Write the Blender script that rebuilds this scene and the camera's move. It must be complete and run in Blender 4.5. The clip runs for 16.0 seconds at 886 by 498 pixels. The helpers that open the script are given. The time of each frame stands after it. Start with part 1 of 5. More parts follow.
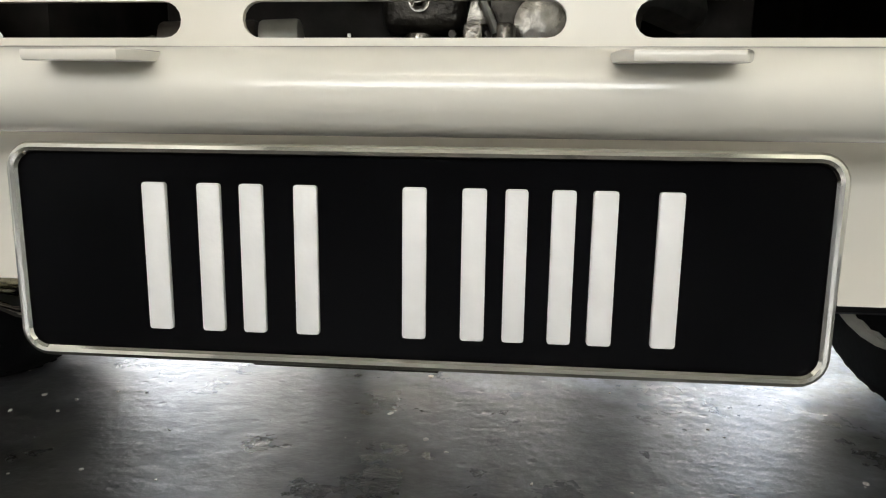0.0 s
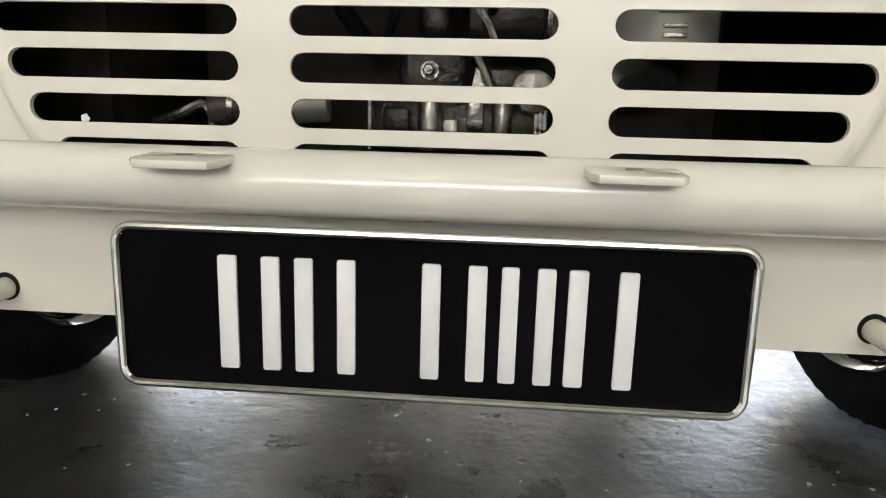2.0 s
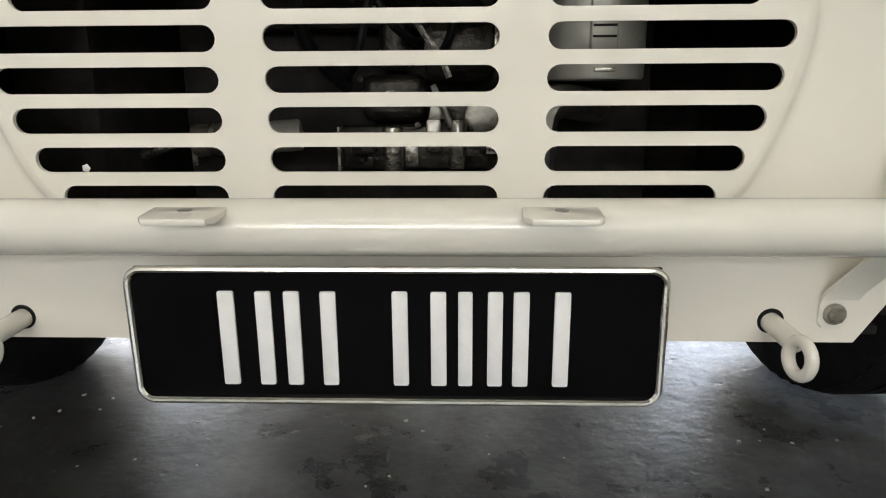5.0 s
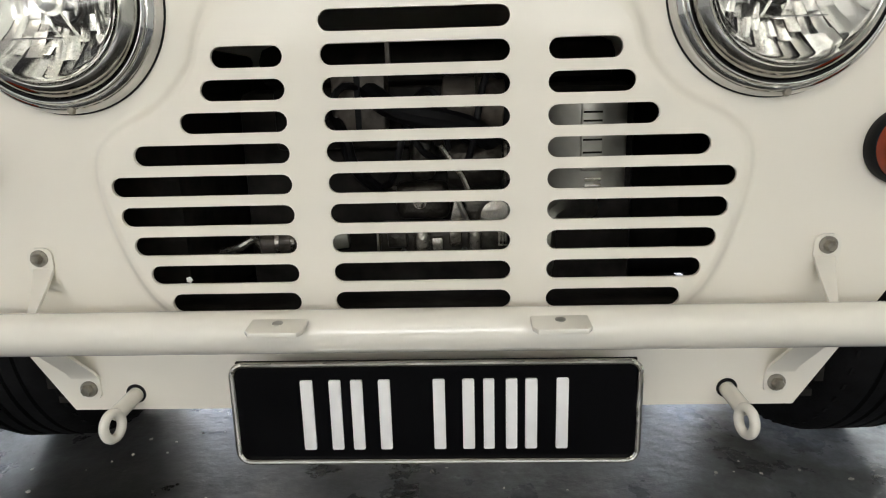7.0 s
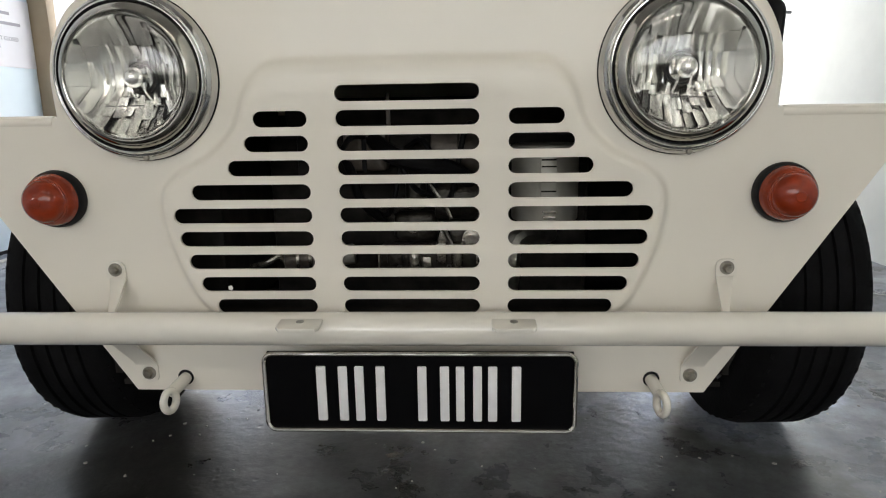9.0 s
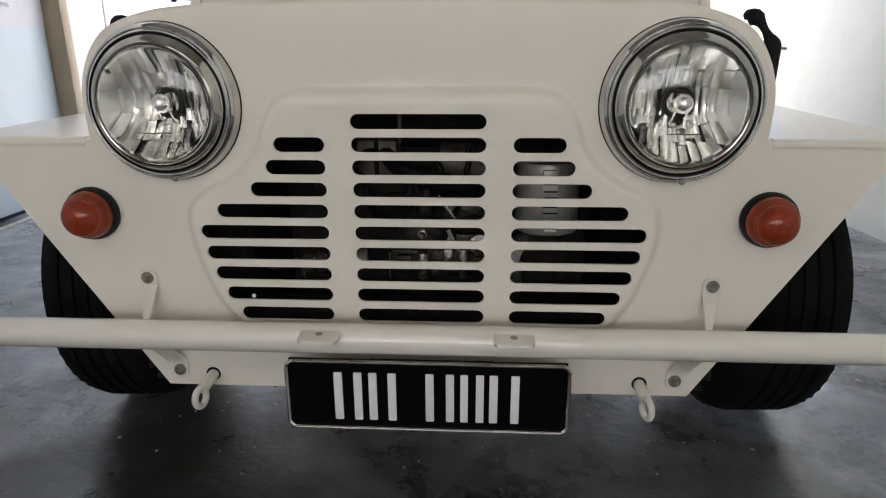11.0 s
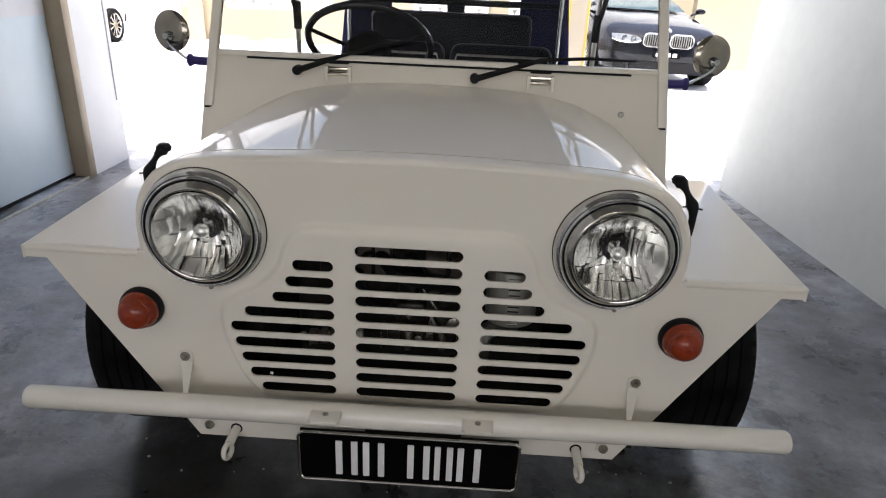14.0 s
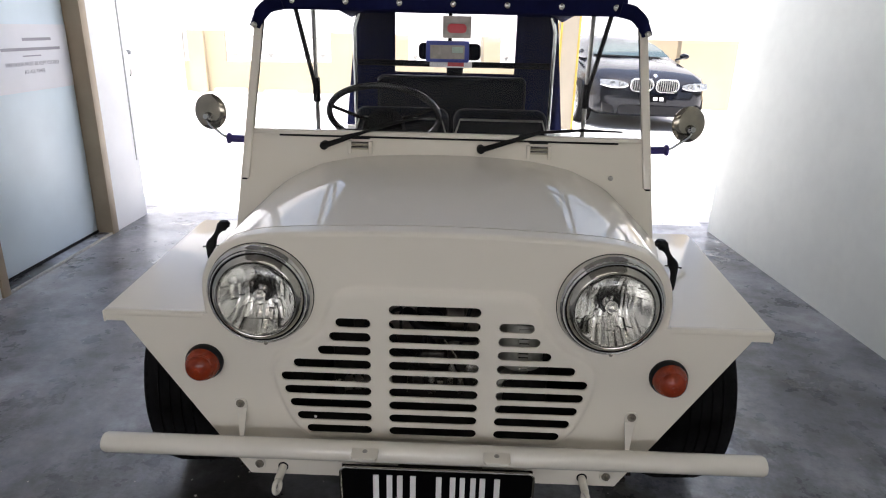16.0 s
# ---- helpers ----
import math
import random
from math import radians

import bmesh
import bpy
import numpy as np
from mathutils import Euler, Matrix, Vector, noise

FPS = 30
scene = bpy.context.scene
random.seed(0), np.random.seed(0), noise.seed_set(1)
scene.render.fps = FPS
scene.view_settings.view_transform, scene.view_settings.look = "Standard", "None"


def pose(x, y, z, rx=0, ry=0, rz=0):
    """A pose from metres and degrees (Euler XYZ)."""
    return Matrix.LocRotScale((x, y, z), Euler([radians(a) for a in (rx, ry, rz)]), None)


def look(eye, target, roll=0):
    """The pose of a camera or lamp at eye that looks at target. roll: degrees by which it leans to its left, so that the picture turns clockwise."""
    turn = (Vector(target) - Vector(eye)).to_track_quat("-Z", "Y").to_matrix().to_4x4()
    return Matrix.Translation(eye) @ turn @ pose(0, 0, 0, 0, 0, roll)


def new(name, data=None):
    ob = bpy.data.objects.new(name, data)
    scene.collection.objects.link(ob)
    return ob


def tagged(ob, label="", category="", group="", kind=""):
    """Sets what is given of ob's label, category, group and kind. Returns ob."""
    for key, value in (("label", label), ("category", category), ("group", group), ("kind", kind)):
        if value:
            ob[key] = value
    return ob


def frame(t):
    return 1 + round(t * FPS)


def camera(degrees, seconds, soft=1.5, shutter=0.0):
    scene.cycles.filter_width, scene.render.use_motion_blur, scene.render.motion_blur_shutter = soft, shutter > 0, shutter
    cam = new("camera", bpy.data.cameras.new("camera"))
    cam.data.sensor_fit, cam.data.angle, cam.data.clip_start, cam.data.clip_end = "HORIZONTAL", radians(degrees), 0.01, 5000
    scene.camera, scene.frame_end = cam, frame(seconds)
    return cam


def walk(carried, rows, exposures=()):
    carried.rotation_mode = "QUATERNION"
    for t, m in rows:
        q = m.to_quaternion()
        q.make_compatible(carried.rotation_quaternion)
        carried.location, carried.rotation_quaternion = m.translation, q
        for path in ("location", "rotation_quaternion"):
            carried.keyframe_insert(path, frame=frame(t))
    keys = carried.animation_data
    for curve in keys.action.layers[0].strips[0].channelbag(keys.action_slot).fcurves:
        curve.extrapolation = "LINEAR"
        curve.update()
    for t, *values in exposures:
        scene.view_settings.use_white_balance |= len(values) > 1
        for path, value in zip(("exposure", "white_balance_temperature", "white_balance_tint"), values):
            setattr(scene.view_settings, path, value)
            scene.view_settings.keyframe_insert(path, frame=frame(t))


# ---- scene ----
cam = camera(69.8, 16.0, soft=1.1)
PATH = [
    (0, (0.059, -0.392, 0.333), (-0.11, 1.573, -0.002), 0.8),
    (0.5, (0.056, -0.416, 0.35), (-0.085, 1.548, -0.001), 1.2),
    (1, (0.059, -0.438, 0.367), (-0.064, 1.525, 0.005), 1.3),
    (1.5, (0.052, -0.459, 0.383), (-0.09, 1.499, 0.002), 1.7),
    (2, (0.055, -0.473, 0.397), (-0.096, 1.484, 0.014), 1.6),
    (2.5, (0.063, -0.488, 0.408), (-0.016, 1.478, 0.05), 2.4),
    (3, (0.06, -0.503, 0.409), (-0.019, 1.46, 0.033), 1.3),
    (3.5, (0.062, -0.497, 0.426), (-0.035, 1.463, 0.044), 1.7),
    (3.7, (0.067, -0.5, 0.43), (-0.002, 1.46, 0.037), 1.5),
    (5.8, (0.065, -0.571, 0.513), (-0.034, 1.358, -0.008), -1.5),
    (6, (0.052, -0.582, 0.532), (-0.058, 1.358, 0.06), -1.5),
    (6.5, (0.045, -0.635, 0.566), (-0.016, 1.31, 0.104), -1.2),
    (7, (0.047, -0.668, 0.585), (-0.023, 1.275, 0.118), -1.5),
    (7.5, (0.054, -0.716, 0.596), (0.031, 1.231, 0.141), -1.0),
    (8, (0.074, -0.776, 0.605), (0.009, 1.178, 0.181), -1.3),
    (8.5, (0.08, -0.833, 0.62), (-0.015, 1.124, 0.217), -0.7),
    (9, (0.086, -0.857, 0.638), (-0.009, 1.094, 0.209), -0.9),
    (9.5, (0.088, -0.859, 0.669), (-0.02, 1.083, 0.202), -1.4),
    (9.7, (0.091, -0.86, 0.679), (-0.024, 1.083, 0.219), -1.4),
    (11.8, (0.08, -0.934, 0.854), (-0.015, 0.948, 0.185), 0.3),
    (12, (0.079, -0.944, 0.885), (-0.01, 0.94, 0.219), 0.3),
    (12.5, (0.079, -0.963, 0.931), (0.012, 0.909, 0.231), 0.7),
    (13, (0.078, -0.973, 0.983), (0.02, 0.895, 0.271), 1.6),
    (13.5, (0.087, -1.0, 1.037), (0.014, 0.861, 0.307), 2.3),
    (14, (0.085, -1.019, 1.097), (0.037, 0.826, 0.326), 2.6),
    (14.5, (0.064, -1.038, 1.139), (-0.012, 0.808, 0.372), 2.3),
    (15, (0.052, -1.086, 1.168), (0.035, 0.764, 0.408), 2.4),
    (15.5, (0.041, -1.138, 1.19), (-0.007, 0.729, 0.474), 1.8),
    (16, (0.039, -1.193, 1.209), (-0.002, 0.695, 0.552), 1.4),
]
EXPOSURES = [(0.0, 2.83, 6900, 7), (3.5, 2.78, 6900, 7), (6.0, 2.72, 6800, 8), (8.2, 2.60, 6750, 8), (9.0, 2.23, 6750, 9), (9.5, 2.20, 6800, 10), (12.0, 1.80, 6550, 13), (16.0, 1.72, 6550, 14)]
walk(cam, [(t, look(eye, target, roll)) for t, eye, target, roll in PATH], exposures=EXPOSURES)

# ---- light ----
world = bpy.data.worlds.new("sky")
scene.world = world
world.use_nodes = True
wn = world.node_tree.nodes
sky = wn.new("ShaderNodeTexSky")
sky.sky_type = "NISHITA"
sky.sun_disc = False
sky.dust_density = 5.0
SUN_EL, SUN_AZ = 80.0, 181.0
sky.sun_elevation, sky.sun_rotation = radians(SUN_EL), radians(SUN_AZ)
haze = wn.new("ShaderNodeHueSaturation")
haze.inputs["Saturation"].default_value = 0.75
world.node_tree.links.new(sky.outputs[0], haze.inputs["Color"])
world.node_tree.links.new(haze.outputs[0], wn["Background"].inputs[0])
wn["Background"].inputs[1].default_value = 0.15
sun = new("sun", bpy.data.lights.new("sun", "SUN"))
sun.data.energy, sun.data.angle, sun.data.color = 5.0, radians(0.5), (1.0, 0.98, 0.95)
# the sun stands behind the camera, high, and shines out over the yard
sd = Vector((math.sin(radians(SUN_AZ)) * math.cos(radians(SUN_EL)), math.cos(radians(SUN_AZ)) * math.cos(radians(SUN_EL)), math.sin(radians(SUN_EL))))
sun.matrix_world = look(sd * 30, (0, 0, 0))


def window_light(name, m, w, h, power, color):
    ob = new(name, bpy.data.lights.new(name, "AREA"))
    ob.data.shape, ob.data.size, ob.data.size_y, ob.data.energy, ob.data.color = "RECTANGLE", w, h, power, color
    ob.matrix_world = m
    return ob


window_light("window_light", look((-0.4, -4.4, 1.55), (-0.3, 0, 0.65)), 4.2, 1.0, 8.2, (1.0, 0.95, 0.895))
window_light("tube_light", look((0.0, -3.4, 3.22), (0.0, -2.6, 0.0)), 2.4, 0.3, 2.3, (1.0, 0.93, 0.86))


# ---- materials ----
def mat(name, color, rough=0.5, metal=0.0, vary=0.06, scale=6.0, bump=0.0, bscale=60.0, rvary=0.0, coat=0.0, dark=None, fine=0.0, **more):
    m = bpy.data.materials.new(name)
    m.use_nodes = True
    nt = m.node_tree
    nd, ln = nt.nodes, nt.links
    b = nd["Principled BSDF"]
    b.inputs["Roughness"].default_value, b.inputs["Metallic"].default_value = rough, metal
    b.inputs["Coat Weight"].default_value = coat
    b.inputs["Coat Roughness"].default_value = 0.06
    for k, v in more.items():
        b.inputs[k.replace("_", " ")].default_value = v
    tc = nd.new("ShaderNodeTexCoord")
    n1 = nd.new("ShaderNodeTexNoise")
    n1.inputs["Scale"].default_value, n1.inputs["Detail"].default_value = scale, 5
    ln.new(tc.outputs["Object"], n1.inputs["Vector"])
    ramp = nd.new("ShaderNodeValToRGB")
    lo = dark or tuple(c * (1 - vary) for c in color)
    hi = tuple(min(1, c * (1 + vary)) for c in color)
    ramp.color_ramp.elements[0].position, ramp.color_ramp.elements[1].position = 0.32, 0.68
    ramp.color_ramp.elements[0].color, ramp.color_ramp.elements[1].color = (*lo, 1), (*hi, 1)
    ln.new(n1.outputs["Fac"], ramp.inputs[0])
    out = ramp.outputs[0]
    n2 = nd.new("ShaderNodeTexNoise")
    n2.inputs["Scale"].default_value, n2.inputs["Detail"].default_value = bscale, 6
    ln.new(tc.outputs["Object"], n2.inputs["Vector"])
    if fine:
        mx = nd.new("ShaderNodeMix")
        mx.data_type, mx.blend_type = "RGBA", "MULTIPLY"
        mx.inputs[0].default_value = fine
        ln.new(out, mx.inputs[6])
        r2 = nd.new("ShaderNodeValToRGB")
        r2.color_ramp.elements[0].position, r2.color_ramp.elements[1].position = 0.35, 0.6
        r2.color_ramp.elements[0].color = (0.35, 0.35, 0.35, 1)
        ln.new(n2.outputs["Fac"], r2.inputs[0])
        ln.new(r2.outputs[0], mx.inputs[7])
        out = mx.outputs[2]
    ln.new(out, b.inputs["Base Color"])
    if rvary:
        mr = nd.new("ShaderNodeMapRange")
        mr.inputs[1].default_value, mr.inputs[2].default_value = 0.35, 0.65
        mr.inputs[3].default_value, mr.inputs[4].default_value = max(0.02, rough - rvary), min(1, rough + rvary)
        ln.new(n1.outputs["Fac"], mr.inputs[0])
        ln.new(mr.outputs[0], b.inputs["Roughness"])
    if bump:
        bp = nd.new("ShaderNodeBump")
        bp.inputs["Strength"].default_value, bp.inputs["Distance"].default_value = bump, 0.004
        ln.new(n2.outputs["Fac"], bp.inputs["Height"])
        ln.new(bp.outputs[0], b.inputs["Normal"])
    return m


def floor_material():
    """Worn, sealed concrete: broad damp patches, fine mottling, rubbed glossy areas, specks, painted shade and sheen.
    """
    m = bpy.data.materials.new("sealed_grey_concrete")
    m.use_nodes = True
    nd, ln = m.node_tree.nodes, m.node_tree.links
    b = nd["Principled BSDF"]
    tc = nd.new("ShaderNodeTexCoord")

    def noise_tex(scale, detail=6, rough=0.6, stretch=None):
        n = nd.new("ShaderNodeTexNoise")
        n.inputs["Scale"].default_value, n.inputs["Detail"].default_value, n.inputs["Roughness"].default_value = scale, detail, rough
        if stretch:
            mp = nd.new("ShaderNodeMapping")
            mp.inputs["Scale"].default_value = stretch
            ln.new(tc.outputs["Object"], mp.inputs["Vector"])
            ln.new(mp.outputs[0], n.inputs["Vector"])
        else:
            ln.new(tc.outputs["Object"], n.inputs["Vector"])
        return n.outputs["Fac"]

    def ramp(src, stops):
        r = nd.new("ShaderNodeValToRGB")
        while len(r.color_ramp.elements) < len(stops):
            r.color_ramp.elements.new(0.5)
        for e, (pos, c) in zip(r.color_ramp.elements, stops):
            e.position, e.color = pos, (*c, 1)
        ln.new(src, r.inputs[0])
        return r.outputs[0]

    def mixed(kind, fac, a, c):
        x = nd.new("ShaderNodeMix")
        x.data_type, x.blend_type = "RGBA", kind
        x.inputs[0].default_value = fac
        ln.new(a, x.inputs[6])
        ln.new(c, x.inputs[7])
        return x.outputs[2]

    broad = ramp(noise_tex(1.1, 5, 0.6), [(0.36, (0.115, 0.119, 0.130)), (0.5, (0.208, 0.216, 0.236)), (0.62, (0.315, 0.328, 0.358))])
    fine = ramp(noise_tex(60, 8, 0.72), [(0.30, (0.70, 0.70, 0.70)), (0.62, (1, 1, 1))])
    warm = ramp(noise_tex(4.5, 4), [(0.5, (1, 1, 1)), (0.78, (0.93, 0.85, 0.73))])
    col = mixed("MULTIPLY", 0.8, broad, fine)
    col = mixed("MULTIPLY", 0.7, col, warm)
    smudge = ramp(noise_tex(2.9, 11, 0.70), [(0.40, (0.45, 0.44, 0.43)), (0.50, (0.92, 0.92, 0.92)), (0.58, (1.25, 1.26, 1.28))])
    col = mixed("MULTIPLY", 0.9, col, smudge)
    mottle = ramp(noise_tex(13, 8, 0.72), [(0.38, (0.68, 0.68, 0.69)), (0.50, (0.97, 0.97, 0.97)), (0.64, (1.22, 1.23, 1.25))])
    col = mixed("MULTIPLY", 0.75, col, mottle)
    # small dark pits, smeared tyre marks and pale scuffs
    vor = nd.new("ShaderNodeTexVoronoi")
    vor.inputs["Scale"].default_value = 26
    ln.new(tc.outputs["Object"], vor.inputs["Vector"])
    pits = ramp(vor.outputs["Distance"], [(0.03, (0.35, 0.33, 0.30)), (0.10, (1, 1, 1))])
    col = mixed("MULTIPLY", 0.5, col, pits)
    marks = ramp(noise_tex(4.0, 11, 0.72, (1.0, 1.3, 1.0)), [(0.31, (0.20, 0.19, 0.19)), (0.40, (1, 1, 1))])
    col = mixed("MULTIPLY", 0.75, col, marks)
    scuff = ramp(noise_tex(9, 10, 0.8, (2.8, 0.8, 1.0)), [(0.58, (0, 0, 0)), (0.76, (0.10, 0.105, 0.115))])
    col = mixed("ADD", 1.0, col, scuff)
    # shade on the floor round the car's front, painted as an uneven brownish oval
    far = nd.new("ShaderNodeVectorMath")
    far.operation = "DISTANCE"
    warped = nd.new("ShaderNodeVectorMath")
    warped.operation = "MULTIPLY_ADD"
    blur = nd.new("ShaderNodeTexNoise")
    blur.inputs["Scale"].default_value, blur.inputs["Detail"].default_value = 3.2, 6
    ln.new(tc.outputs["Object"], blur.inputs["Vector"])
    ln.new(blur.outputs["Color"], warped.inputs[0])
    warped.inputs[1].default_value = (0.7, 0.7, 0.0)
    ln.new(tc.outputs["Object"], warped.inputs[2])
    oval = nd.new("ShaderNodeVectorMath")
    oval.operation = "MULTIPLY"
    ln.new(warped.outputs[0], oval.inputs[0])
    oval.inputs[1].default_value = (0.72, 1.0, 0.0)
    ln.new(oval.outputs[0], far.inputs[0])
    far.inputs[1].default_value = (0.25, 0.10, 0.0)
    car_shade = ramp(far.outputs["Value"], [(0.66, (0.15, 0.142, 0.122)), (1.38, (1, 1, 1))])
    col = mixed("MULTIPLY", 1.0, col, car_shade)
    # sheen of the bright yard, painted into the colour as a pale, glossier patch
    sheen_dist = nd.new("ShaderNodeVectorMath")
    sheen_dist.operation = "DISTANCE"
    ln.new(warped.outputs[0], sheen_dist.inputs[0])
    sheen_dist.inputs[1].default_value = (0.72, 0.70, 0.0)
    sheen_tint = ramp(sheen_dist.outputs["Value"], [(0.24, (6.2, 6.6, 7.3)), (0.64, (1, 1, 1))])
    col = mixed("MULTIPLY", 1.0, col, sheen_tint)
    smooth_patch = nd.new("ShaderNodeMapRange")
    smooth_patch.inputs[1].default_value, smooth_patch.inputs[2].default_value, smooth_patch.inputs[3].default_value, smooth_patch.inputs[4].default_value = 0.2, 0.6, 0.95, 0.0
    ln.new(sheen_dist.outputs["Value"], smooth_patch.inputs[0])
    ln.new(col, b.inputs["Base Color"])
    gloss = nd.new("ShaderNodeMapRange")
    gloss.inputs[1].default_value, gloss.inputs[2].default_value, gloss.inputs[3].default_value, gloss.inputs[4].default_value = 0.38, 0.62, 0.20, 0.46
    both = nd.new("ShaderNodeMath")
    both.operation = "MULTIPLY_ADD"
    half = nd.new("ShaderNodeMath")
    half.operation = "MULTIPLY"
    half.inputs[1].default_value = 0.5
    ln.new(noise_tex(9, 7, 0.66), half.inputs[0])
    ln.new(noise_tex(2.8, 5, 0.6), both.inputs[0])
    both.inputs[1].default_value = 0.5
    ln.new(half.outputs[0], both.inputs[2])
    ln.new(both.outputs[0], gloss.inputs[0])
    seal = nd.new("ShaderNodeMapRange")
    seal.inputs[1].default_value, seal.inputs[2].default_value, seal.inputs[3].default_value, seal.inputs[4].default_value = 0.38, 0.6, 0.22, 0.85
    ln.new(noise_tex(3.6, 7, 0.65, (1.0, 1.7, 1.0)), seal.inputs[0])
    # the same shaded oval also lowers the seal's gloss a little
    dull = nd.new("ShaderNodeMapRange")
    dull.inputs[1].default_value, dull.inputs[2].default_value, dull.inputs[3].default_value, dull.inputs[4].default_value = 0.55, 1.2, 0.85, 1.0
    ln.new(far.outputs["Value"], dull.inputs[0])
    dulled = nd.new("ShaderNodeMath")
    dulled.operation = "MULTIPLY"
    ln.new(seal.outputs[0], dulled.inputs[0])
    ln.new(dull.outputs[0], dulled.inputs[1])
    sealed = nd.new("ShaderNodeMath")
    sealed.operation, sealed.use_clamp = "ADD", True
    ln.new(dulled.outputs[0], sealed.inputs[0])
    ln.new(smooth_patch.outputs[0], sealed.inputs[1])
    ln.new(sealed.outputs[0], b.inputs["Coat Weight"])
    ln.new(gloss.outputs[0], b.inputs["Roughness"])
    b.inputs["Specular IOR Level"].default_value = 0.4
    b.inputs["Coat Weight"].default_value, b.inputs["Coat Roughness"].default_value, b.inputs["Coat IOR"].default_value = 0.85, 0.27, 1.5
    bp = nd.new("ShaderNodeBump")
    bp.inputs["Strength"].default_value, bp.inputs["Distance"].default_value = 0.26, 0.004
    relief = nd.new("ShaderNodeMath")
    relief.operation = "MULTIPLY_ADD"
    ln.new(noise_tex(24, 9, 0.62, (1.0, 1.25, 1.0)), relief.inputs[0])
    relief.inputs[1].default_value = 1.6
    dents = nd.new("ShaderNodeMapRange")
    dents.inputs[1].default_value, dents.inputs[2].default_value, dents.inputs[3].default_value, dents.inputs[4].default_value = 0.03, 0.16, 0.0, 0.5
    ln.new(vor.outputs["Distance"], dents.inputs[0])
    ln.new(dents.outputs[0], relief.inputs[2])
    ln.new(relief.outputs[0], bp.inputs["Height"])
    ln.new(bp.outputs[0], b.inputs["Normal"])
    ln.new(bp.outputs[0], b.inputs["Coat Normal"])
    return m


cream = mat("cream_paint", (0.80, 0.757, 0.664), 0.5, vary=0.015, scale=3, bump=0.02, bscale=14, coat=0.65, Coat_Roughness=0.03)
cream_front = mat("cream_front_paint", (0.80, 0.757, 0.664), 0.5, vary=0.02, scale=3, bump=0.02, bscale=14, coat=0.38, Coat_Roughness=0.09)
cream_rough = mat("cream_brushed_paint", (0.79, 0.755, 0.67), 0.34, vary=0.03, scale=20, bump=0.04, bscale=45, coat=1.0)
chrome = mat("chrome", (0.55, 0.55, 0.54), 0.08, 1.0, vary=0.15, scale=30, rvary=0.03)
steel = mat("dull_steel", (0.42, 0.41, 0.38), 0.38, 1.0, vary=0.2, scale=60, bump=0.1, bscale=200)
rusty = mat("weathered_bolt_steel", (0.27, 0.25, 0.21), 0.42, 0.8, vary=0.35, scale=90, bump=0.2, bscale=220)
inner_chrome = mat("smoky_chrome", (0.46, 0.45, 0.42), 0.12, 1.0, vary=0.15, scale=40, rvary=0.04)
plate_rim = mat("aged_plated_trim", (0.66, 0.64, 0.58), 0.07, 1.0, vary=0.06, scale=40, rvary=0.03)
mirror_shell = mat("aged_mirror_shell", (0.34, 0.315, 0.265), 0.14, 0.95, vary=0.12, scale=25, rvary=0.05)
mirror_metal = mat("reflector_metal", (0.88, 0.88, 0.84), 0.25, 1.0, vary=0.02)
black_gloss = mat("black_acrylic", (0.003, 0.003, 0.0035), 0.12, vary=0.2, scale=8, Specular_IOR_Level=0.03)
white_plastic = mat("white_plastic", (0.82, 0.81, 0.80), 0.4, vary=0.03, scale=60, bump=0.05, bscale=250)
rubber = mat("black_rubber", (0.006, 0.006, 0.007), 0.55, vary=0.25, scale=30, bump=0.1, bscale=150, Specular_IOR_Level=0.2)
tyre_rubber = mat("tyre_rubber", (0.006, 0.006, 0.0065), 0.85, vary=0.3, scale=20, bump=0.2, bscale=120, Specular_IOR_Level=0.12)
amber = mat("red_orange_lens", (0.25, 0.028, 0.006), 0.26, vary=0.2, scale=60, bump=0.03, bscale=120, coat=0.35, Coat_Roughness=0.08, Specular_IOR_Level=0.25)
navy = mat("navy_canvas", (0.006, 0.008, 0.040), 0.9, vary=0.2, scale=12, Specular_IOR_Level=0.08)
vinyl = mat("black_vinyl", (0.003, 0.004, 0.009), 0.45, vary=0.2, scale=14, Specular_IOR_Level=0.06)
matte_black = mat("matte_black_plastic", (0.003, 0.003, 0.004), 0.85, vary=0.2, scale=30, Specular_IOR_Level=0.03)
wheel_gloss = mat("glossy_black_rim", (0.004, 0.004, 0.006), 0.16, vary=0.1, scale=20, Specular_IOR_Level=0.5)
grip = mat("violet_blue_grip", (0.035, 0.025, 0.16), 0.35, vary=0.15, scale=60)
dark_metal = mat("dark_engine_metal", (0.016, 0.014, 0.012), 0.7, 0.0, vary=0.6, scale=25, bump=0.2, bscale=90, Specular_IOR_Level=0.2)
brown_metal = mat("brown_grimy_metal", (0.11, 0.095, 0.080), 0.45, 0.4, vary=0.45, scale=35, bump=0.25, bscale=120)
alloy = mat("cast_aluminium", (0.36, 0.34, 0.30), 0.27, 0.9, vary=0.35, scale=60, bump=0.5, bscale=110)
cast_dark = mat("oily_cast_metal", (0.055, 0.050, 0.043), 0.33, 0.75, vary=0.5, scale=45, bump=0.55, bscale=110)
satin_can = mat("satin_grey_canister", (0.42, 0.41, 0.36), 0.42, 0.5, vary=0.12, scale=30)
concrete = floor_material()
yard_concrete = mat("pale_yard_concrete", (0.54, 0.54, 0.54), 0.8, vary=0.1, scale=1.2, bump=0.2, bscale=40, fine=0.15)
white_wall = mat("white_wall_paint", (0.80, 0.80, 0.795), 0.7, vary=0.045, scale=2.5, bump=0.14, bscale=28)
grey_wall = mat("bare_grey_render", (0.38, 0.38, 0.37), 0.85, vary=0.15, scale=1.5, bump=0.2)
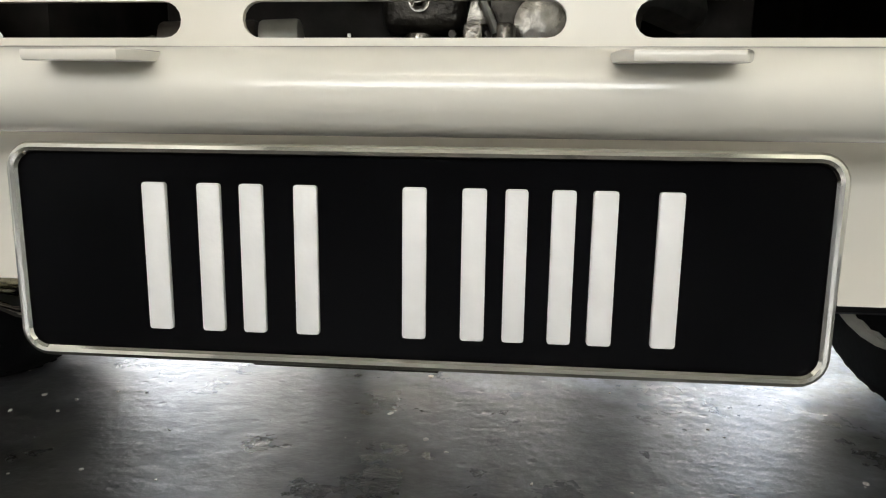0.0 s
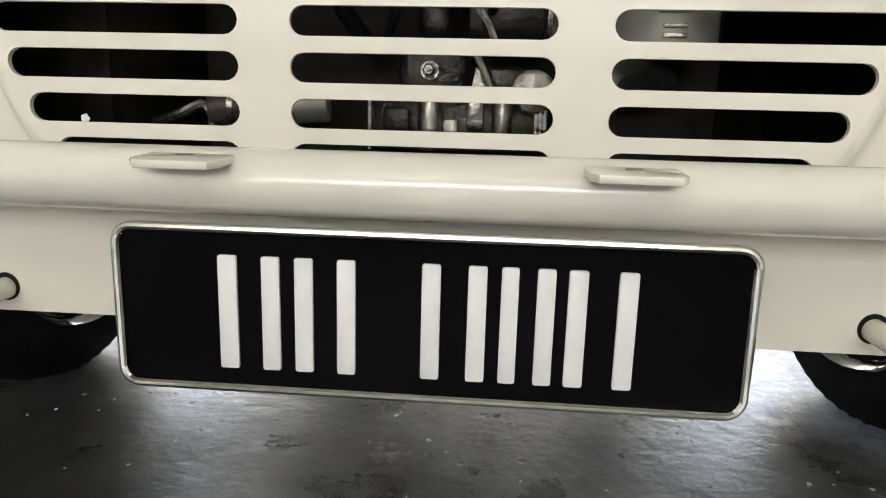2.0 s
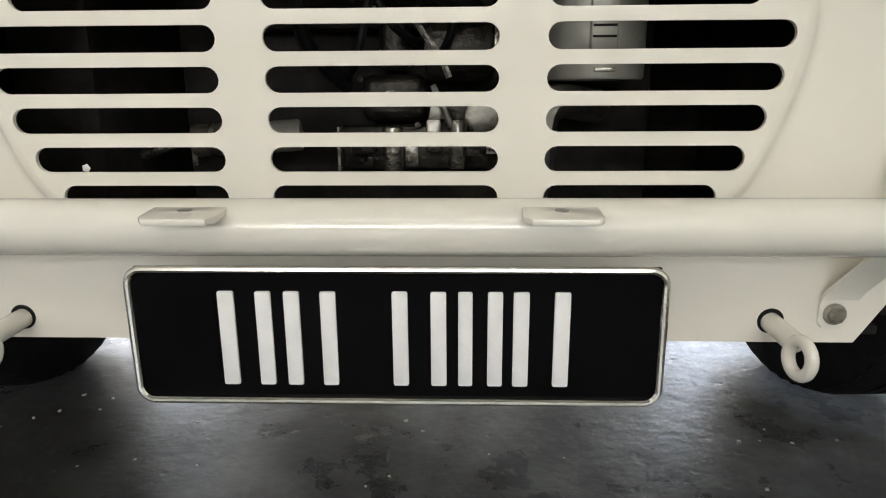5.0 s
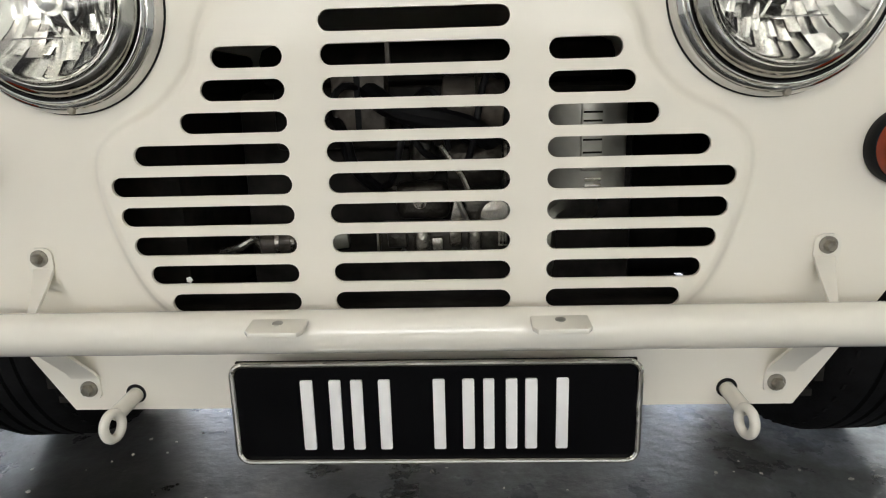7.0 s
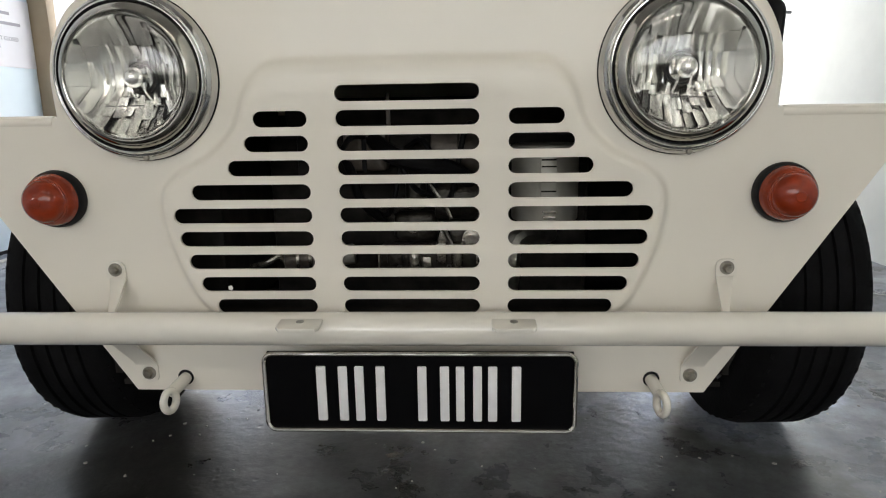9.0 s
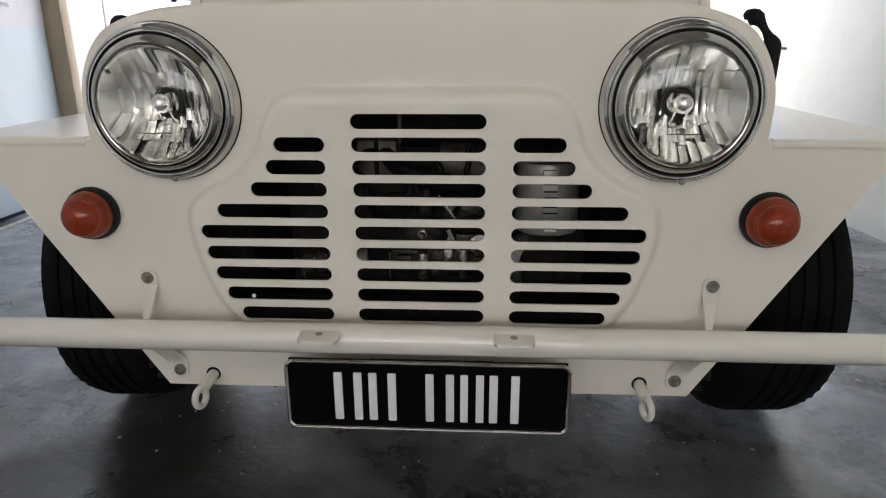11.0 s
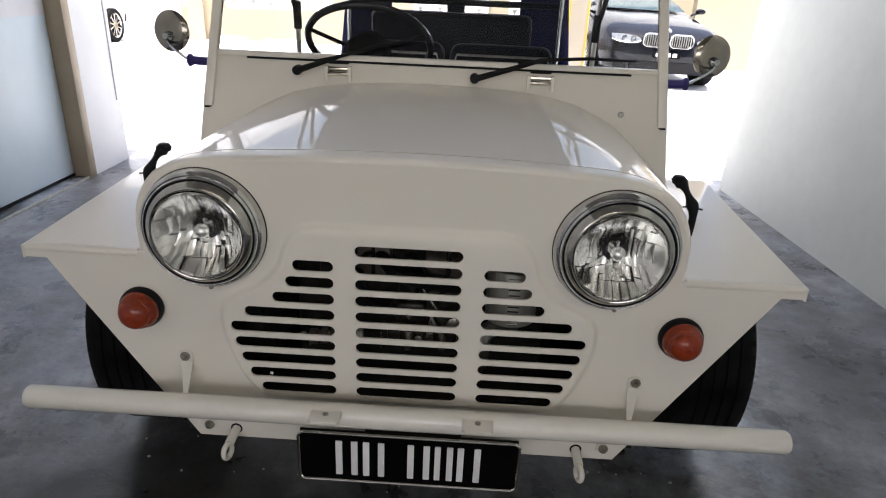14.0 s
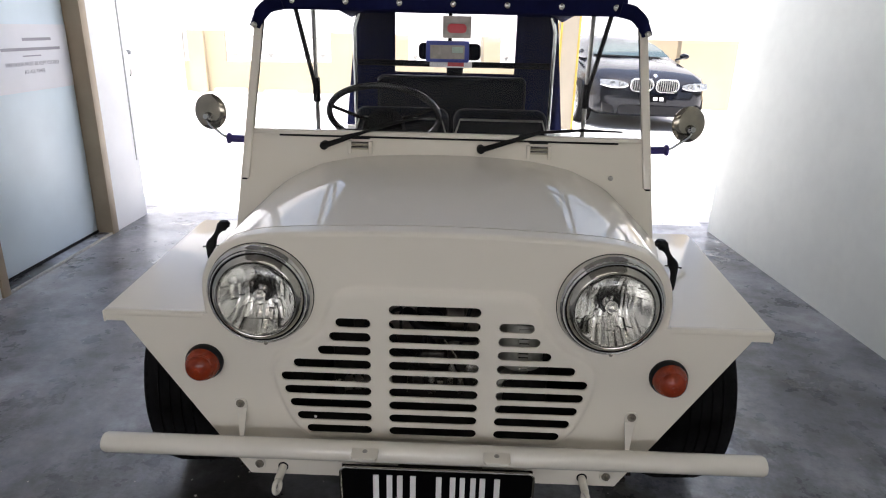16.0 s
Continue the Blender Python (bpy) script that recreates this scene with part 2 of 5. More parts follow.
right_wall_paint = mat("off_white_wall_paint", (0.81, 0.83, 0.765), 0.75, vary=0.05, scale=1.6, bump=0.05, bscale=16, fine=0.04)
beige_wall = mat("cream_wall_render", (0.36, 0.30, 0.205), 0.85, vary=0.06, scale=1.2, bump=0.2, bscale=30)
ceiling_paint = mat("ceiling_paint", (0.20, 0.195, 0.185), 0.85, vary=0.05, scale=1.0, bump=0.1)
door_paint = mat("pale_blue_door", (0.70, 0.81, 0.86), 0.4, vary=0.08, scale=1.8, bump=0.04, bscale=20)
frame_paint = mat("brown_beige_door_frame", (0.36, 0.29, 0.20), 0.5, vary=0.08, scale=8, bump=0.08, bscale=60)
paper = mat("white_notice", (0.80, 0.80, 0.82), 0.6, vary=0.03, scale=5)
ink = mat("grey_print", (0.36, 0.35, 0.38), 0.6, vary=0.05)
pillar_paint = mat("dull_cream_pillar", (0.25, 0.215, 0.165), 0.85, vary=0.06, scale=2.0, bump=0.1)
yellow_paint = mat("yellow_paint", (0.42, 0.28, 0.04), 0.6, vary=0.08, scale=6)
black_paint = mat("black_car_paint", (0.005, 0.006, 0.010), 0.10, vary=0.1, Specular_IOR_Level=0.30)
white_car = mat("white_car_paint", (0.75, 0.75, 0.76), 0.28, vary=0.02, coat=0.6)
lamp_white = mat("pale_lamp_glass", (0.16, 0.17, 0.18), 0.10, vary=0.5, scale=28)
blue_plastic = mat("blue_plastic", (0.03, 0.05, 0.30), 0.35, vary=0.1)
screen_grey = mat("device_face", (0.30, 0.27, 0.25), 0.35, vary=0.2, scale=50)
red_print = mat("red_print", (0.55, 0.05, 0.07), 0.5, vary=0.1, scale=60)
green_print = mat("pale_green_print", (0.35, 0.45, 0.40), 0.5, vary=0.1, scale=60)


def glass(name, color=(1, 1, 1), rough=0.0):
    m = bpy.data.materials.new(name)
    m.use_nodes = True
    b = m.node_tree.nodes["Principled BSDF"]
    b.inputs["Base Color"].default_value = (*color, 1)
    b.inputs["Transmission Weight"].default_value, b.inputs["Roughness"].default_value, b.inputs["IOR"].default_value = 1.0, rough, 1.45
    return m


clear_glass = glass("clear_glass")
screen_glass = glass("windscreen_glass", (0.97, 0.99, 1.0))
tube_glow = bpy.data.materials.new("tube_glow")
tube_glow.use_nodes = True
tube_glow.node_tree.nodes["Principled BSDF"].inputs["Emission Color"].default_value = (1.0, 0.93, 0.82, 1)
tube_glow.node_tree.nodes["Principled BSDF"].inputs["Emission Strength"].default_value = 4.0
dark_glass = mat("tinted_car_glass", (0.02, 0.035, 0.035), 0.06, vary=0.1, scale=3, Specular_IOR_Level=0.5)


# ---- building helpers ----
def smooth(me, angle=35):
    for p in me.polygons:
        p.use_smooth = True
    me.set_sharp_from_angle(angle=radians(angle))


def part(name, bm, material, parent=None, label="", angle=35):
    me = bpy.data.meshes.new(name)
    bmesh.ops.recalc_face_normals(bm, faces=bm.faces)
    bm.to_mesh(me)
    bm.free()
    smooth(me, angle)
    me.materials.append(material)
    ob = new(name, me)
    if parent is not None:
        ob.parent = parent
    if label:
        tagged(ob, label)
    return ob


def thing(name, label, category, at=(0, 0, 0), group="", rz=0.0, ry=0.0):
    ob = new(name)
    ob.matrix_basis = pose(*at, 0, ry, 0) @ pose(0, 0, 0, 0, 0, rz)
    ob.empty_display_size = 0.1
    return tagged(ob, label, category, group)


def add_box(bm, x0, x1, y0, y1, z0, z1, bevel=0.0, seg=2, m=None):
    r = bmesh.ops.create_cube(bm, size=1.0)
    vs = r["verts"]
    for v in vs:
        v.co = Vector(((x0 + x1) / 2 + v.co.x * (x1 - x0), (y0 + y1) / 2 + v.co.y * (y1 - y0), (z0 + z1) / 2 + v.co.z * (z1 - z0)))
    if bevel:
        es = list({e for v in vs for e in v.link_edges})
        g = bmesh.ops.bevel(bm, geom=es, offset=bevel, segments=seg, affect="EDGES", profile=0.5)
        vs = list({v for f in g["faces"] for v in f.verts} | {v for v in vs if v.is_valid})
    if m is not None:
        bmesh.ops.transform(bm, matrix=m, verts=vs)
    return bm


def box(*a, **k):
    return add_box(bmesh.new(), *a, **k)


def add_lathe(bm, profile, m, seg=32, squash=1.0):
    """profile: (radius, height) along the local z axis."""
    rings = []
    for r, h in profile:
        if r < 1e-6:
            rings.append([bm.verts.new(m @ Vector((0, 0, h)))])
        else:
            rings.append([bm.verts.new(m @ Vector((r * math.cos(2 * math.pi * i / seg), squash * r * math.sin(2 * math.pi * i / seg), h))) for i in range(seg)])
    for a, b in zip(rings, rings[1:]):
        for i in range(seg):
            j = (i + 1) % seg
            q = [a[i % len(a)], a[j % len(a)], b[j % len(b)], b[i % len(b)]]
            q = list(dict.fromkeys(q))
            if len(q) > 2:
                bm.faces.new(q)
    return bm


def lathe(profile, m, seg=32, squash=1.0):
    return add_lathe(bmesh.new(), profile, m, seg, squash)


def along(p, q):
    """A matrix at p whose z axis points to q."""
    p, q = Vector(p), Vector(q)
    return Matrix.Translation(p) @ (q - p).to_track_quat("Z", "Y").to_matrix().to_4x4()


def add_rod(bm, p, q, r, r2=None, seg=16, round_end=0.0):
    n = (Vector(q) - Vector(p)).length
    r2 = r if r2 is None else r2
    e = round_end
    prof = [(0, 0), (r - e, 0), (r - 0.3 * e, 0.3 * e), (r, e), (r2, n - e), (r2 - 0.3 * e, n - 0.3 * e), (r2 - e, n), (0, n)] if e else [(0, 0), (r, 0), (r2, n), (0, n)]
    return add_lathe(bm, prof, along(p, q), seg)


def rod(*a, **k):
    return add_rod(bmesh.new(), *a, **k)


def curve_points(pts, n=8, closed=False):
    """Catmull-Rom through pts."""
    P = [Vector(p) for p in pts]
    out = []
    m = len(P)
    for i in range(m if closed else m - 1):
        a, b, c, d = (P[(i - 1) % m] if closed or i > 0 else P[0] * 2 - P[1]), P[i], P[(i + 1) % m], (P[(i + 2) % m] if closed or i + 2 < m else P[-1] * 2 - P[-2])
        for k in range(n):
            t = k / n
            out.append(0.5 * (2 * b + (c - a) * t + (2 * a - 5 * b + 4 * c - d) * t * t + (3 * b - a - 3 * c + d) * t ** 3))
    if not closed:
        out.append(P[-1].copy())
    return out


def add_tube(bm, pts, r, seg=10, closed=False):
    pts = [Vector(p) for p in pts]
    n = len(pts)
    rings, up = [], None
    for i, p in enumerate(pts):
        d = (pts[(i + 1) % n] - pts[i - 1]) if closed or 0 < i < n - 1 else (pts[1] - pts[0] if i == 0 else pts[-1] - pts[-2])
        d.normalize()
        if up is None:
            up = d.orthogonal().normalized()
        up = (up - d * up.dot(d)).normalized()
        side = d.cross(up)
        rr = r[i] if isinstance(r, (list, tuple)) else r
        rings.append([bm.verts.new(p + rr * (math.cos(2 * math.pi * k / seg) * up + math.sin(2 * math.pi * k / seg) * side)) for k in range(seg)])
    for i in range(n if closed else n - 1):
        a, b = rings[i], rings[(i + 1) % n]
        for k in range(seg):
            bm.faces.new((a[k], a[(k + 1) % seg], b[(k + 1) % seg], b[k]))
    if not closed:
        bm.faces.new(rings[0][::-1])
        bm.faces.new(rings[-1])
    return bm


def tube(*a, **k):
    return add_tube(bmesh.new(), *a, **k)


def add_prism(bm, poly, y0, y1, m=None, bevel=0.0):
    """poly in x, z, pushed from y0 to y1."""
    m = m or Matrix()
    a = [bm.verts.new(m @ Vector((x, y0, z))) for x, z in poly]
    b = [bm.verts.new(m @ Vector((x, y1, z))) for x, z in poly]
    fs = [bm.faces.new(a), bm.faces.new(b[::-1])]
    n = len(poly)
    for i in range(n):
        bm.faces.new((a[i], b[i], b[(i + 1) % n], a[(i + 1) % n]))
    if bevel:
        es = [e for f in fs for e in f.edges]
        bmesh.ops.bevel(bm, geom=es, offset=bevel, segments=2, affect="EDGES", profile=0.5)
    return bm


def prism(*a, **k):
    return add_prism(bmesh.new(), *a, **k)


def thicken(bm, t):
    """Turns an open sheet into a closed shell of thickness t, set back from its normals."""
    bmesh.ops.recalc_face_normals(bm, faces=bm.faces)
    bm.normal_update()
    off = {v: v.normal * -t for v in bm.verts}
    rim = [e for e in bm.edges if e.is_boundary]
    back = {v: bm.verts.new(v.co + o) for v, o in off.items()}
    for f in list(bm.faces):
        bm.faces.new([back[v] for v in reversed(f.verts)])
    for e in rim:
        a, b = e.verts
        bm.faces.new((a, b, back[b], back[a]))
    return bm


def loft(rows, thick=None, closed=False):
    bm = bmesh.new()
    R = [[bm.verts.new(p) for p in row] for row in rows]
    for a, b in zip(R, R[1:]):
        n = len(a)
        for i in range(n if closed else n - 1):
            bm.faces.new((a[i], a[(i + 1) % n], b[(i + 1) % n], b[i]))
    if thick:
        thicken(bm, thick)
    return bm


def rounded(x0, x1, z0, z1, r, n=5):
    out = []
    for cx, cz, a0 in ((x1 - r, z1 - r, 0), (x0 + r, z1 - r, 90), (x0 + r, z0 + r, 180), (x1 - r, z0 + r, 270)):
        for k in range(n + 1):
            a = radians(a0 + 90 * k / n)
            out.append((cx + r * math.cos(a), cz + r * math.sin(a)))
    return out


def joined(*bms):
    out = bmesh.new()
    for b in bms:
        me = bpy.data.meshes.new("tmp")
        b.to_mesh(me)
        b.free()
        out.from_mesh(me)
        bpy.data.meshes.remove(me)
    return out


# ---- the place ----
def setting(name, bm, material, label, angle=35):
    return tagged(part(name, bm, material, angle=angle), label, kind="structure")


def sheet(x0, x1, y0, y1, z):
    bm = bmesh.new()
    bm.faces.new([bm.verts.new(c) for c in ((x0, y0, z), (x1, y0, z), (x1, y1, z), (x0, y1, z))])
    return bm


def yard_z(x, y):
    """The yard falls away from the bay, across to one side."""
    t = min(max((y - 3.0) / 4.0, 0.0), 1.0)
    return -0.004 - 0.022 * min(max(x + 5.5, 0.0), 14.0) * t * t * (3 - 2 * t)


bm = loft([[Vector((x, y, yard_z(x, y))) for x in (-300, -30, -5.5, -3, -1, 1, 3, 5, 8.5, 30, 300)] for y in (-300, 3.0, 3.8, 4.6, 5.4, 6.2, 7.0, 18.0, 300)])
setting("ground", bm, yard_concrete, "pale sunlit concrete yard falling gently away", angle=60)
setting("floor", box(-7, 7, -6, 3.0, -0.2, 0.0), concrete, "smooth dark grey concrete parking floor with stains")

# white wall on the one side of the bay, a little out of square with the car
RW = pose(1.670, 2.80, 0, 0, 0, 3.2)
bm = box(0, 0.22, -8.6, 0, 0, 1.2, m=RW)
add_box(bm, 0.012, 0.22, -8.6, 0.0, 1.2, 3.4, m=RW)
setting("wall_right", bm, right_wall_paint, "white painted wall with a shallow joint at chest height")

# wall with the fire door on the other side
LX = -2.015
bm = box(LX - 0.25, LX, -6, 1.40, 0, 3.4)
add_box(bm, LX - 0.25, LX, 2.42, 2.80, 0, 3.4)
add_box(bm, LX - 0.25, LX, 1.40, 2.42, 2.1, 3.4)
setting("wall_left", bm, white_wall, "white painted wall around the fire door")
setting("wall_behind_door", box(LX - 1.2, LX - 1.0, 0.5, 2.5, 0, 3.4), white_wall, "plain white wall behind the door")
setting("ceiling", box(-7, 7, -6, 2.28, 3.4, 3.6), ceiling_paint, "grey bare concrete ceiling over the bay")
# the closed end of the garage behind the camera, with wide openings
bm = box(-7, 7, -4.75, -4.5, 0, 1.0)
add_box(bm, -7, 7, -4.75, -4.5, 2.1, 3.4)
for x in (-7, -2.75, 1.7, 6.6):
    add_box(bm, x, x + 0.25, -4.75, -4.5, 1.0, 2.1)
setting("wall_back", bm, grey_wall, "grey back wall with wide openings")
setting("wall_far_left", box(-7.2, -7, -4.75, 2.28, 0, 3.4), grey_wall, "plain grey side wall")
setting("wall_far_right", box(7, 7.2, -4.75, 2.28, 0, 3.4), grey_wall, "plain grey side wall")

# shadow gap at the wall's end, drawn as a thin grey strip
setting("shadow_strip", box(LX - 0.003, LX + 0.004, 2.757, 2.766, 0.37, 3.3), grey_wall, "thin grey strip standing in for the shadow gap down the wall corner")
# ceiling tube fitting over the bay, in two lengths
for x in (-1.22, 0.02):
    fit_ = thing("ceiling_light", "white batten light with a glowing tube under the ceiling", "ceiling light", (x, -3.4, 3.26), group="tube lights")
    part("batten", box(0, 1.2, -0.04, 0.04, 0.06, 0.14, bevel=0.006), white_wall, fit_)
    for e in (0.02, 1.16):
        part("tube_holder", box(e, e + 0.02, -0.015, 0.015, 0.01, 0.06), white_plastic, fit_)
    part("tube", rod((0.03, 0, 0.03), (1.17, 0, 0.03), 0.013), tube_glow, fit_, "glowing white tube")

# fire door
door = tagged(new("door_1"), "pale blue fire door in a brown beige steel frame", kind="structure")
door.matrix_basis = pose(LX, 1.40, 0)
part("door_leaf", box(-0.125, -0.080, 0.054, 0.951, 0.026, 2.03, bevel=0.003), door_paint, door)
fr = box(-0.2, 0.012, 0.955, 1.02, 0, 2.1, bevel=0.006)
part("door_jamb", fr, frame_paint, door)
part("door_jamb", box(-0.2, 0.012, 0.0, 0.05, 0, 2.1, bevel=0.006), frame_paint, door)
part("door_head", box(-0.2, 0.012, 0.05, 0.955, 2.035, 2.1, bevel=0.006), frame_paint, door)
part("door_stop", box(-0.16, -0.127, 0.93, 0.955, 0, 2.035), frame_paint, door)
# black strip filling the gap under the leaf
part("door_gap_strip", box(-0.128, -0.076, 0.052, 0.953, 0.0125, 0.0255), rubber, door)
part("threshold", box(-0.2, -0.006, 0.05, 0.955, 0, 0.012), concrete, door)
part("threshold_edge", box(-0.006, 0.006, 0.05, 0.955, 0, 0.014, bevel=0.002), steel, door, "worn pale metal strip at the threshold")
notice = thing("notice", "white paper notice with grey printed warning on the fire door", "sign", (LX - 0.0795, 1.495, 0.865))
part("sheet", box(-0.0, 0.002, 0.0, 0.853, 0, 0.315), paper, notice)


def text_part(body, size, m, material, parent, name="lettering"):
    cu = bpy.data.curves.new(name, "FONT")
    cu.body, cu.size, cu.align_x, cu.align_y, cu.extrude = body, size, "CENTER", "CENTER", 0.0004
    tmp = bpy.data.objects.new("tmp", cu)
    me = bpy.data.meshes.new_from_object(tmp)
    bpy.data.objects.remove(tmp)
    me.transform(m)
    me.materials.clear()
    me.materials.append(material)
    ob = new(name, me)
    ob.parent = parent
    return ob


side_on = Matrix(((0, 0, 1, 0.0026), (1, 0, 0, 0), (0, 1, 0, 0), (0, 0, 0, 1)))
for k, (txt, zz, sz) in enumerate((("FIRE DOOR MUST BE KEPT CLOSED", 0.129, 0.0262), ("AT ALL TIMES", 0.092, 0.0262))):
    text_part(txt, sz, Matrix.Translation((0, 0.542, zz)) @ side_on, ink, notice)
for y0, y1, z0 in ((0.486, 0.711, 0.238), (0.321, 0.776, 0.192), (0.471, 0.611, 0.164)):
    part("print_bar", box(0.002, 0.0028, y0, y1, z0, z0 + (0.014 if y1 - y0 > 0.2 else 0.006)), ink, notice)

# ---- the far side of the yard ----
FM = pose(-5.1, 10.9, 0, 0, 0, 14)
bm = box(0, 30, 0, 0.25, -1.2, 0.52, m=FM)
for a, b in ((0.12, 0.75), (2.7, 4.2), (5.75, 6.1), (7.0, 11.5), (12.4, 30)):
    add_box(bm, a, b, 0, 0.25, 0.52, 1.07, m=FM)
setting("wall_far_upper", box(0, 30, 0.01, 0.25, 1.07, 3.4, m=FM), white_wall, "sunlit white wall above the low openings")
setting("wall_far", bm, beige_wall, "cream rendered boundary wall with low openings")
setting("wall_far_side", box(0.12, 0.4, -0.22, 0, -1.2, 1.07, m=FM), beige_wall, "cream rendered wall pier")
setting("wall_yard_left", box(-30, 0, 0.02, 0.25, -1.2, 3.4, m=FM), white_wall, "pale rendered wall behind the white car")
setting("wall_beyond", box(-7, 30, 3.0, 3.2, -1.2, 4.5, m=FM), white_wall, "sunlit white wall beyond the openings")


setting("wall_far_corner", box(4.35, 12, 12.05, 12.3, -1.2, 1.085), beige_wall, "cream rendered low wall beside the parked car")


def grille_rails(x0, x1):
    g = thing("railing", "thin metal railing set in the wall opening", "railing")
    g.matrix_basis = FM @ pose(x0, 0.12, 0.52)
    for z in (0.15, 0.45):
        part("rail", rod((0, 0, z), (x1 - x0, 0, z), 0.01, seg=8), steel, g)
    n = max(2, int((x1 - x0) / 0.32))
    for i in range(n + 1):
        x = (x1 - x0) * i / n
        part("baluster", rod((x, 0, 0), (x, 0, 0.55), 0.008, seg=8), steel, g)
        if i < n:
            part("ornament", prism([(x + 0.1, 0.14), (x + 0.22, 0.14), (x + 0.16, 0.05)], -0.01, 0.01), steel, g)
    return g


grille_rails(0.75, 2.7)
grille_rails(4.2, 5.75)
grille_rails(6.1, 7.0)
grille_rails(11.5, 12.4)
for x, y, w in ((-4.45, 10.5, 0.6), (-3.55, 10.5, 0.62), (-2.25, 10.6, 0.62)):
    s = thing("wheel_stop", "pale concrete wheel stop on the yard", "wheel stop", (x, y, yard_z(x, y) - 0.015), group="wheel stops", rz=8)
    part("block", prism([(0, 0), (w, 0), (w - 0.03, 0.12), (0.03, 0.12)], 0, 0.15, bevel=0.012), white_wall, s)
pl = thing("pillar", "cream pillar with yellow warning edges", "pillar", (1.40, 8.2, yard_z(1.6, 8.2) - 0.02))
part("shaft", box(0.01, 0.27, 0.01, 0.27, 0, 3.4), pillar_paint, pl)
for x in (0.0, 0.25):
    for y in (0.0, 0.25):
        part("yellow_edge", box(x, x + 0.03, y, y + 0.03, 0, 3.4, bevel=0.006), yellow_paint, pl)


# ---- parked cars ----
def car_wheel(parent, x, y, side, r=0.33, w=0.22):
    m = Matrix.Translation((x, y, r)) @ Matrix.Rotation(radians(90 * side), 4, "Y")
    wheel = part("wheel", lathe([(0.0, -w / 2), (r * 0.6, -w / 2), (r * 0.93, -w / 2), (r, -w * 0.3), (r, w * 0.3), (r * 0.93, w / 2), (r * 0.72, w / 2), (r * 0.70, w * 0.3), (0, w * 0.3)], m, 36), tyre_rubber, parent)
    bm = bmesh.new()
    add_lathe(bm, [(r * 0.64, w * 0.28), (r * 0.7, w * 0.5), (r * 0.73, w * 0.5), (r * 0.7, w * 0.28)], m, 36)
    for k in range(10):
        a = 2 * math.pi * k / 10
        add_box(bm, 0.03, r * 0.68, -0.012, 0.012, w * 0.34, w * 0.46, bevel=0.004, seg=1, m=m @ Matrix.Rotation(a, 4, "Z"))
    add_lathe(bm, [(0.06, w * 0.3), (0.055, w * 0.5), (0, w * 0.52)], m, 20)
    part("rim", bm, chrome, wheel, "bright alloy rim")
    return wheel


